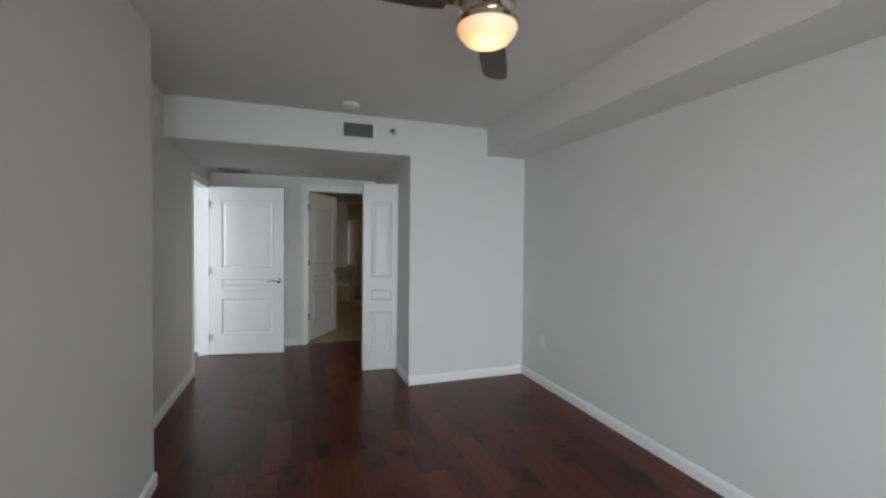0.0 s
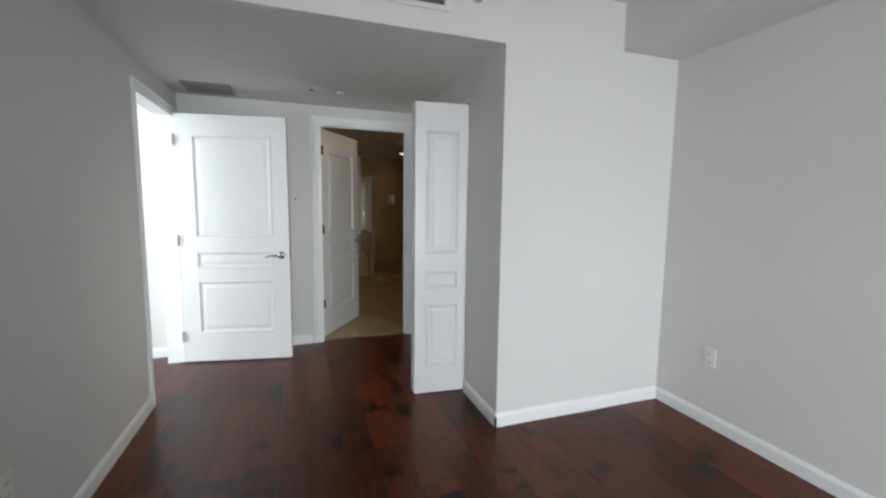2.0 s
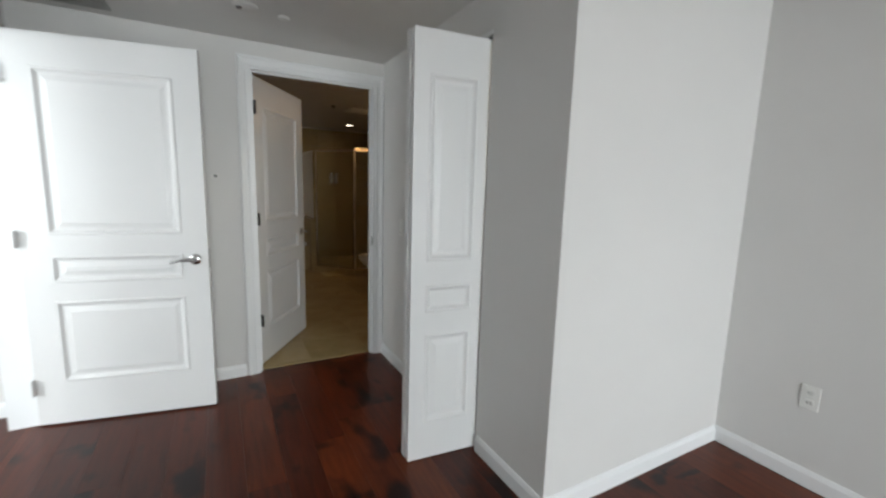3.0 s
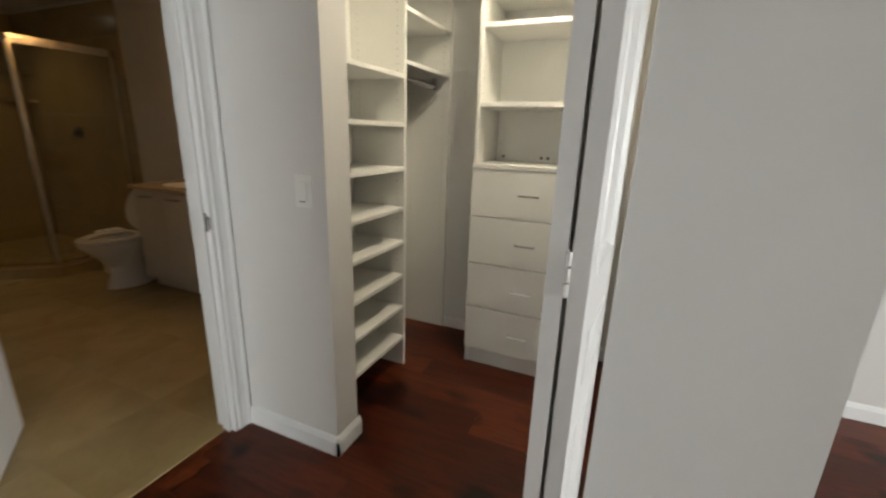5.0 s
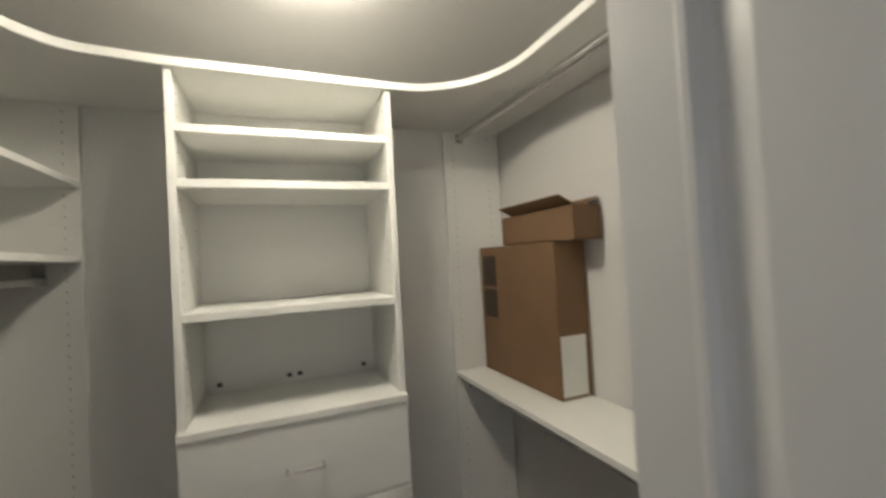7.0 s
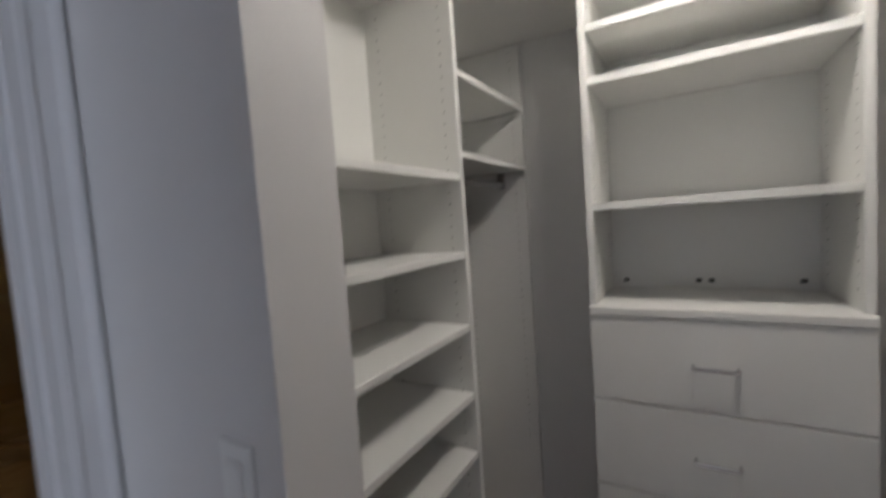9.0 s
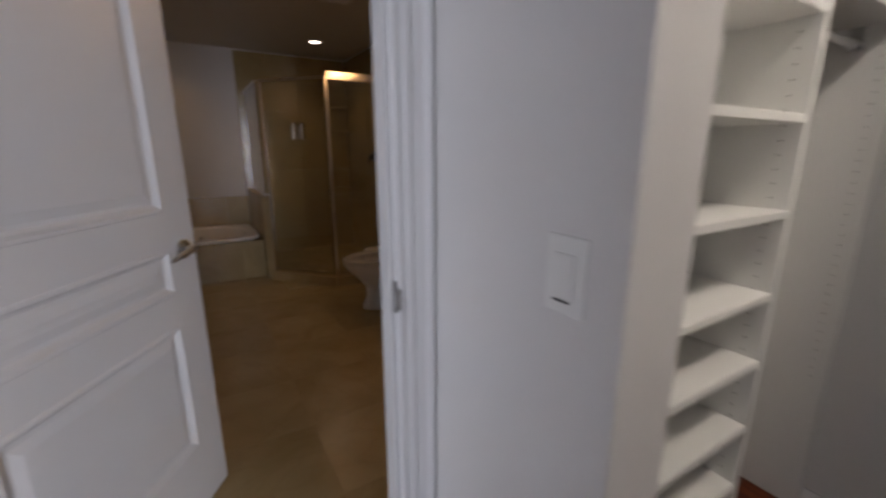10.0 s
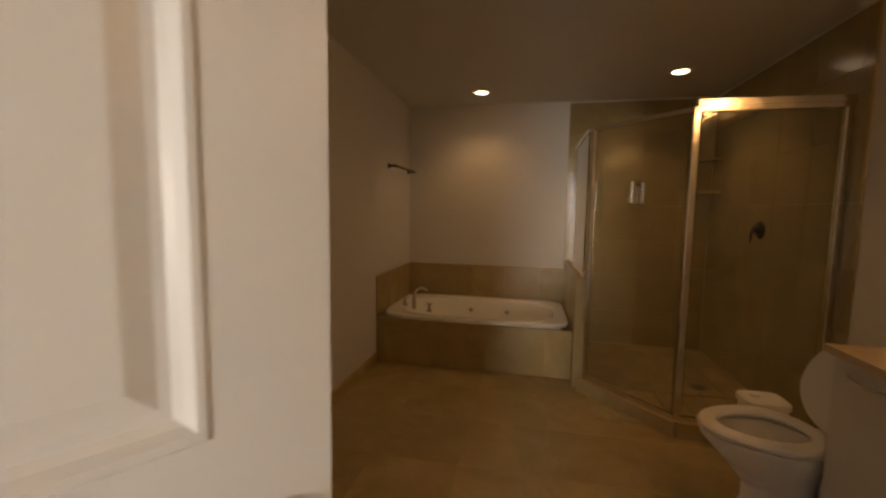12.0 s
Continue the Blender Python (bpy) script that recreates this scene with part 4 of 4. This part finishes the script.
# small white bin between toilet and shower
bin_ = thing("waste_bin", pose(2.125, 5.91, 0) @ Matrix.Diagonal((0.95, 0.95, 0.91, 1)), "small white plastic waste bin beside the toilet", "bin")
bm = bmesh.new()
loops(bm, [oval(0, 0, 0.078, 0.062, 0.0, 5), oval(0, 0, 0.082, 0.066, 0.006, 5), oval(0, 0, 0.096, 0.078, 0.372, 5)])
part("body", bm, PLASTIC, bin_, smooth=True)
bm = bmesh.new()
loops(bm, [oval(0, 0, 0.103, 0.085, 0.373, 5), oval(0, 0, 0.105, 0.087, 0.385, 5), oval(0, 0, 0.103, 0.085, 0.405, 5), oval(0, 0, 0.092, 0.074, 0.413, 5), oval(0, 0, 0.04, 0.03, 0.416, 4)])
part("lid", bm, PLASTIC, bin_, smooth=True)
bm = bmesh.new()
lathe(bm, [(0.002, 0.4155), (0.024, 0.4155), (0.024, 0.424), (0.016, 0.428), (0.002, 0.429)], Matrix.Translation((-0.04, 0, 0)), 18)
part("lid_button", bm, PLASTIC, bin_, smooth=True)

# tub deck and bath
TUBY, DECK, PX0, PX1 = 6.83, 0.375, 1.305, 1.40
tub = thing("bathtub", pose(0.53, 7.31, 0), "white oval drop-in bathtub in a tiled deck", "bathtub")
bm = bmesh.new()
A_, B_ = 0.765, 0.46
loops(bm, [oval(0, 0, A_, B_, DECK + 0.003, 7), oval(0, 0, A_ + 0.004, B_ + 0.002, DECK + 0.02, 7), oval(0, 0, A_ - 0.006, B_ - 0.006, DECK + 0.034, 7), oval(0, 0, A_ - 0.07, B_ - 0.06, DECK + 0.034, 4), oval(0, 0, A_ - 0.10, B_ - 0.085, DECK + 0.02, 3), oval(0, 0, A_ - 0.15, B_ - 0.12, DECK - 0.12, 2.8), oval(0, 0, A_ - 0.22, B_ - 0.17, DECK - 0.30, 2.8), oval(0, 0, A_ - 0.34, B_ - 0.25, DECK - 0.36, 2.5)], False, True)
part("shell", bm, PORC, tub, smooth=True)
for x, y in ((-0.1, 0.31), (0.25, 0.30)):
    bm = bmesh.new()
    lathe(bm, [(0.002, 0), (0.022, 0), (0.018, 0.006), (0.002, 0.006)], Matrix.Translation((x, y - 0.005, 0.30)) @ pose(0, 0, 0, 90), 14)
    part("jet", bm, CHROME, tub, smooth=True)
structure("tub_deck", [(BX0, PX0, TUBY + 0.012, TUBY + 0.03, 0, DECK - 0.012), (BX0, PX0, TUBY + 0.012, TUBY + 0.03, DECK - 0.012, DECK - 0.002)], GROUT, "tiled front of the tub deck", "tub deck")
structure("shower_half_wall", [(PX0, PX1, 6.70, BY1, 0, 0.81)], MARBLE, "stone clad half wall between tub and shower", "half wall")
tf = thing("tub_faucet", pose(0.0, 7.08, DECK + 0.034), "antique chrome tub filler with two taps", "faucet")
bm = bmesh.new()
tube(bm, [(0, 0, 0), (0, 0, 0.13), (0.02, 0.02, 0.17), (0.06, 0.05, 0.185), (0.10, 0.08, 0.16)], [0.018, 0.013, 0.012, 0.012, 0.013], 12)
part("spout", bm, BRASS, tf, smooth=True)
for x, y in ((-0.12, 0.12), (0.15, -0.06)):
    bm = bmesh.new()
    lathe(bm, [(0.002, 0), (0.024, 0), (0.013, 0.02), (0.012, 0.055), (0.02, 0.065), (0.002, 0.075)], Matrix.Translation((x, y, 0)), 16)
    rod(bm, (x - 0.03, y, 0.068), (x + 0.03, y, 0.068), 0.006, seg=8)
    part("tap", bm, BRASS, tf, smooth=True)
towel = thing("towel_bar", pose(BX0, 7.42, 1.65), "brushed metal towel bar on the bathroom wall", "towel bar")
bm = bmesh.new()
rod(bm, (0.065, -0.31, 0), (0.065, 0.31, 0), 0.011, seg=12)
part("bar", bm, STEEL, towel, smooth=True)
for y in (-0.29, 0.29):
    bm = bmesh.new()
    rod(bm, (0, y, 0), (0.075, y, 0), 0.011, seg=12)
    rod(bm, (0, y, 0), (0.008, y, 0), 0.026, seg=18)
    part("post", bm, STEEL, towel, smooth=True)

# shower: kerb, walls, glass
SP = [(BX1, 6.172), (1.825, 6.168), (1.38, 6.66)]
KZ2 = 0.09


def strip(bm, a, b, half, z0, z1, ext=0.0):
    a, b = Vector((*a, 0)), Vector((*b, 0))
    d = (b - a).normalized()
    n = Vector((-d.y, d.x, 0)) * half
    a, b = a - d * ext, b + d * ext
    loops(bm, [[p + Vector((0, 0, z)) for p in (a - n, b - n, b + n, a + n)] for z in (z0, z1)])
    return bm


kb = bmesh.new()
strip(kb, SP[0], SP[1], 0.05, 0, KZ2, 0)
single("shower_kerb", kb, MARBLE, "low stone shower kerb under the glass", "kerb", kind="structure")
kb = bmesh.new()
strip(kb, SP[1], SP[2], 0.05, 0, KZ2 + 0.001, 0.02)
single("shower_kerb_angled", kb, MARBLE, "low stone shower kerb under the angled glass", "kerb", kind="structure")
GT = 1.85
enc = thing("shower_enclosure", pose(0, 0, 0), "neo-angle framed glass shower enclosure", "shower")
for a, b, z0 in ((SP[0], SP[1], KZ2), (SP[1], SP[2], KZ2)):
    bm = bmesh.new()
    strip(bm, a, b, 0.016, z0, z0 + 0.025)
    part("bottom_rail", bm, BRASS, enc)
    bm = bmesh.new()
    va, vb = Vector(a), Vector(b)
    dd = (vb - va).normalized() * 0.03
    strip(bm, va + dd, vb - dd, 0.003, z0 + 0.026, GT - 0.03)
    g = part("glass_panel", bm, GLASS, enc, "clear glass panel")
    g.visible_shadow = False
bm = strip(bmesh.new(), SP[0], SP[1], 0.022, GT - 0.03, GT + 0.03)
strip(bm, SP[0], SP[1], 0.028, GT - 0.004, GT + 0.012)
part("door_header", bm, BRASS, enc, "bright metal header over the shower door")
bm = strip(bmesh.new(), SP[1], SP[2], 0.013, GT - 0.03, GT - 0.004)
part("top_rail", bm, BRASS, enc)
bm = strip(bmesh.new(), (PX0 + 0.045, 6.70), (PX0 + 0.045, BY1 - 0.012), 0.003, 0.84, GT - 0.03)
g = part("glass_panel", bm, GLASS, enc, "clear glass panel on the half wall")
g.visible_shadow = False
bm = strip(bmesh.new(), (PX0 + 0.045, 6.70), (PX0 + 0.045, BY1 - 0.012), 0.012, GT - 0.03, GT - 0.006)
part("top_rail", bm, BRASS, enc)
bm = strip(bmesh.new(), (PX0 + 0.045, 6.72), (PX0 + 0.045, BY1 - 0.012), 0.014, 0.811, 0.839)
part("bottom_rail", bm, BRASS, enc)
for x, y, h in ((SP[1][0], SP[1][1], 0.017), (SP[2][0], SP[2][1], 0.013), (BX1 - 0.03, 6.172, 0.018)):
    part("post", B((x - h, x + h, y - h, y + h, KZ2 + 0.0012, GT - 0.005), bev=0.004), BRASS, enc)
soapd = thing("soap_dispenser", pose(1.925, BY1 - 0.02, 1.46), "twin chrome soap dispensers on the shower wall", "dispenser")
for x in (-0.045, 0.045):
    bm = bmesh.new()
    rod(bm, (x, -0.035, -0.09), (x, -0.035, 0.09), 0.032, seg=20)
    part("chamber", bm, POLISH, soapd, smooth=True)
part("bracket", B((-0.085, 0.085, -0.012, 0, -0.10, 0.06), bev=0.004), CHROME, soapd)
for z in (1.45, 1.73):
    bm = bmesh.new()
    pts = [(BX1 - 0.016, BY1 - 0.016)] + arc(BX1 - 0.016, BY1 - 0.016, 0.20, 180, 270, 10)
    loops(bm, [[Vector((x, y, z + k)) for x, y in pts] for k in (0, 0.022)])
    single("corner_shelf", bm, SHOWER, "small stone corner shelf in the shower", "shelf", group="shower corner shelves")
valve = thing("shower_valve", pose(BX1 - 0.012, 6.93, 1.17, 0, -90, 0), "dark round shower valve with a lever", "valve")
bm = bmesh.new()
lathe(bm, [(0.002, 0), (0.062, 0), (0.058, 0.010), (0.026, 0.015), (0.023, 0.045), (0.002, 0.047)])
part("escutcheon", bm, STEEL, valve, smooth=True)
bm = bmesh.new()
tube(bm, [(0, 0, 0.045), (-0.03, 0.0, 0.055), (-0.09, 0.0, 0.06)], [0.011, 0.010, 0.006], 10)
part("lever", bm, STEEL, valve, smooth=True)
dr = thing("shower_drain", pose(2.206, 6.87, 0.021), "round dark shower drain", "drain")
bm = bmesh.new()
lathe(bm, [(0.002, 0), (0.05, 0), (0.05, 0.004), (0.002, 0.004)])
part("grate", bm, STEEL, dr, smooth=True)

# bathroom ceiling fittings
for dx, dy in ((2.005, 7.06), (0.515, 7.38)):
    d = thing("downlight", pose(dx, dy, ZT), "round recessed ceiling downlight, lit warm", "ceiling light", "bathroom downlights")
    bm = bmesh.new()
    lathe(bm, [(0.055, -0.001), (0.085, -0.001), (0.083, -0.006), (0.058, -0.008), (0.055, -0.001)], seg=28, caps=False)
    part("trim_ring", bm, PLASTIC, d, smooth=True)
    bm = bmesh.new()
    lathe(bm, [(0.002, -0.003), (0.057, -0.003), (0.055, -0.0055), (0.002, -0.006)])
    part("lens", bm, SPOTGLOW, d, "glowing lens", True)
fv = thing("exhaust_fan", pose(1.766, 5.67, ZT), "white square exhaust fan grille on the ceiling", "vent")
part("frame", B((-0.17, 0.17, -0.15, 0.15, -0.012, 0), bev=0.004), PLASTIC, fv)
for k in range(9):
    part("slat", B((-0.14, 0.14, -0.125 + k * 0.03, -0.113 + k * 0.03, -0.016, -0.012)), PLASTIC, fv)
sp = thing("bath_sprinkler", pose(1.382, 5.555, ZT), "small ceiling sprinkler disc in the bathroom", "sprinkler")
bm = bmesh.new()
lathe(bm, [(0.002, 0), (0.032, 0), (0.03, -0.008), (0.012, -0.014), (0.01, -0.03), (0.002, -0.03)], seg=20)
part("cover", bm, STEEL, sp, smooth=True)

# ---- floors and tiles, piece by piece ----
floor = single("floor", B((-3.3, 2.6, YS - 0.15, YV + 0.05, -0.10, -0.0115)), SUB, "dark glossy reddish-brown hardwood plank floor", "floor", kind="structure")
PW = 0.165


def piece_mesh(name, w, l, h, mat, bev=0.0012):
    """A flat piece with chamfered upper edges, its top at z 0, its corner at the origin."""
    bm = bmesh.new()
    r = lambda o, z: [Vector((o, o, z)), Vector((w - o, o, z)), Vector((w - o, l - o, z)), Vector((o, l - o, z))]
    loops(bm, [r(0, -h), r(0, -bev), r(bev, 0)])
    return finish(name, bm, mat)


LENS = [0.5, 0.7, 0.9, 1.15, 1.4, 1.7]
plank_me = {n: piece_mesh("plank", PW - 0.0004, n - 0.0004, 0.0112, WOOD, 0.0003) for n in LENS}
rng = random.Random(7)


def planks(x0, x1, y0, y1):
    x = x0
    while x < x1 - 0.02:
        y = y0 - rng.random() * 0.5
        while y < y1:
            n = rng.choice(LENS)
            w, a, b = min(PW, x1 - x), max(y, y0), min(y + n, y1)
            if b - a > 0.03:
                ob = new("plank", plank_me[n])
                ob.parent = floor
                ob.location = (x, a, 0)
                ob.scale = (w / PW, (b - a) / n, 1)
            y += n
        x += PW


planks(-0.60, XE, -4.3, 0.2)
planks(-0.86, XE - 0.0, 0.2, YB)
planks(-0.86, XC + 0.012, YB, YV)
planks(XC + 0.012, CX1, CY0, CY1)
planks(-3.2, -0.86, 1.9, YV)
planks(OX0, OX1, YV, YV + 0.045)

bath_floor = single("floor_bath", B((BX0 - 0.05, BX1 + 0.05, YV + 0.05, BY1 + 0.05, -0.10, -0.0012)), GROUT, "beige polished marble tile bathroom floor", "floor", kind="structure")
TS = 0.455


def tiles(parent, me, size, m, u0, u1, v0, v1, gap=0.0018):
    """Square tiles over a rectangle of the plane m, cut at its far edges."""
    u = u0
    while u < u1 - 0.01:
        v = v0
        while v < v1 - 0.01:
            a, b = min(size, u1 - u), min(size, v1 - v)
            ob = new("tile", me)
            ob.parent = parent
            ob.matrix_basis = m @ Matrix.Translation((u, v, 0)) @ Matrix.Diagonal(((a - gap) / size, (b - gap) / size, 1, 1))
            v += size
        u += size


tile_me = piece_mesh("tile", TS, TS, 0.010, MARBLE)
tiles(bath_floor, tile_me, TS, pose(0, 0, 0), BX0, BX1, YV + 0.052, 7.8)
small_me = piece_mesh("tile", 0.33, 0.33, 0.010, MARBLE)
deck = bpy.data.objects["tub_deck"]
tiles(deck, tile_me, TS, pose(BX0, TUBY + 0.011, 0, 90), 0, PX0 - BX0, 0, DECK)
wb = bpy.data.objects["wall_bath_north"]
ww = bpy.data.objects["wall_bath_west"]
we = bpy.data.objects["wall_bath_east"]
tiles(wb, small_me, 0.33, pose(BX0, BY1 - 0.011, DECK, 90), 0.011, PX0 - BX0, 0, 0.35)
tiles(ww, small_me, 0.33, pose(BX0 + 0.011, BY1 - 0.011, DECK, 90, 0, 90) @ Matrix.Translation((-(BY1 - 0.011 - TUBY), 0, 0)), 0, BY1 - 0.011 - TUBY, 0, 0.35)
shower_me = piece_mesh("tile", 0.33, 0.33, 0.010, SHOWER)
tiles(wb, shower_me, 0.33, pose(PX0, BY1 - 0.011, 0.02, 90), 0, BX1 - PX0 - 0.011, 0, 2.27)
tiles(we, shower_me, 0.33, pose(BX1 - 0.011, BY1 - 0.011, 0.02, 90, 0, -90), 0, BY1 - 0.011 - 6.06, 0, 2.27)
tray = single("shower_floor", B((PX1, BX1, 6.25, BY1, 0.001, 0.010)), GROUT, "brown tiled shower floor", "shower floor", kind="structure")
tiny_me = piece_mesh("tile", 0.15, 0.15, 0.009, SHOWER)
tiles(tray, tiny_me, 0.15, pose(0, 0, 0.02), PX1 + 0.03, BX1 - 0.012, 6.72, BY1 - 0.012)
tiles(tray, tiny_me, 0.15, pose(0, 0, 0.02), 1.86, BX1 - 0.012, 6.26, 6.72)
single("floor_threshold", B((OX0, OX1, YV + 0.046, YV + 0.10, -0.003, 0.004), bev=0.002), MARBLE, "narrow stone threshold at the bathroom door", "threshold", kind="structure")
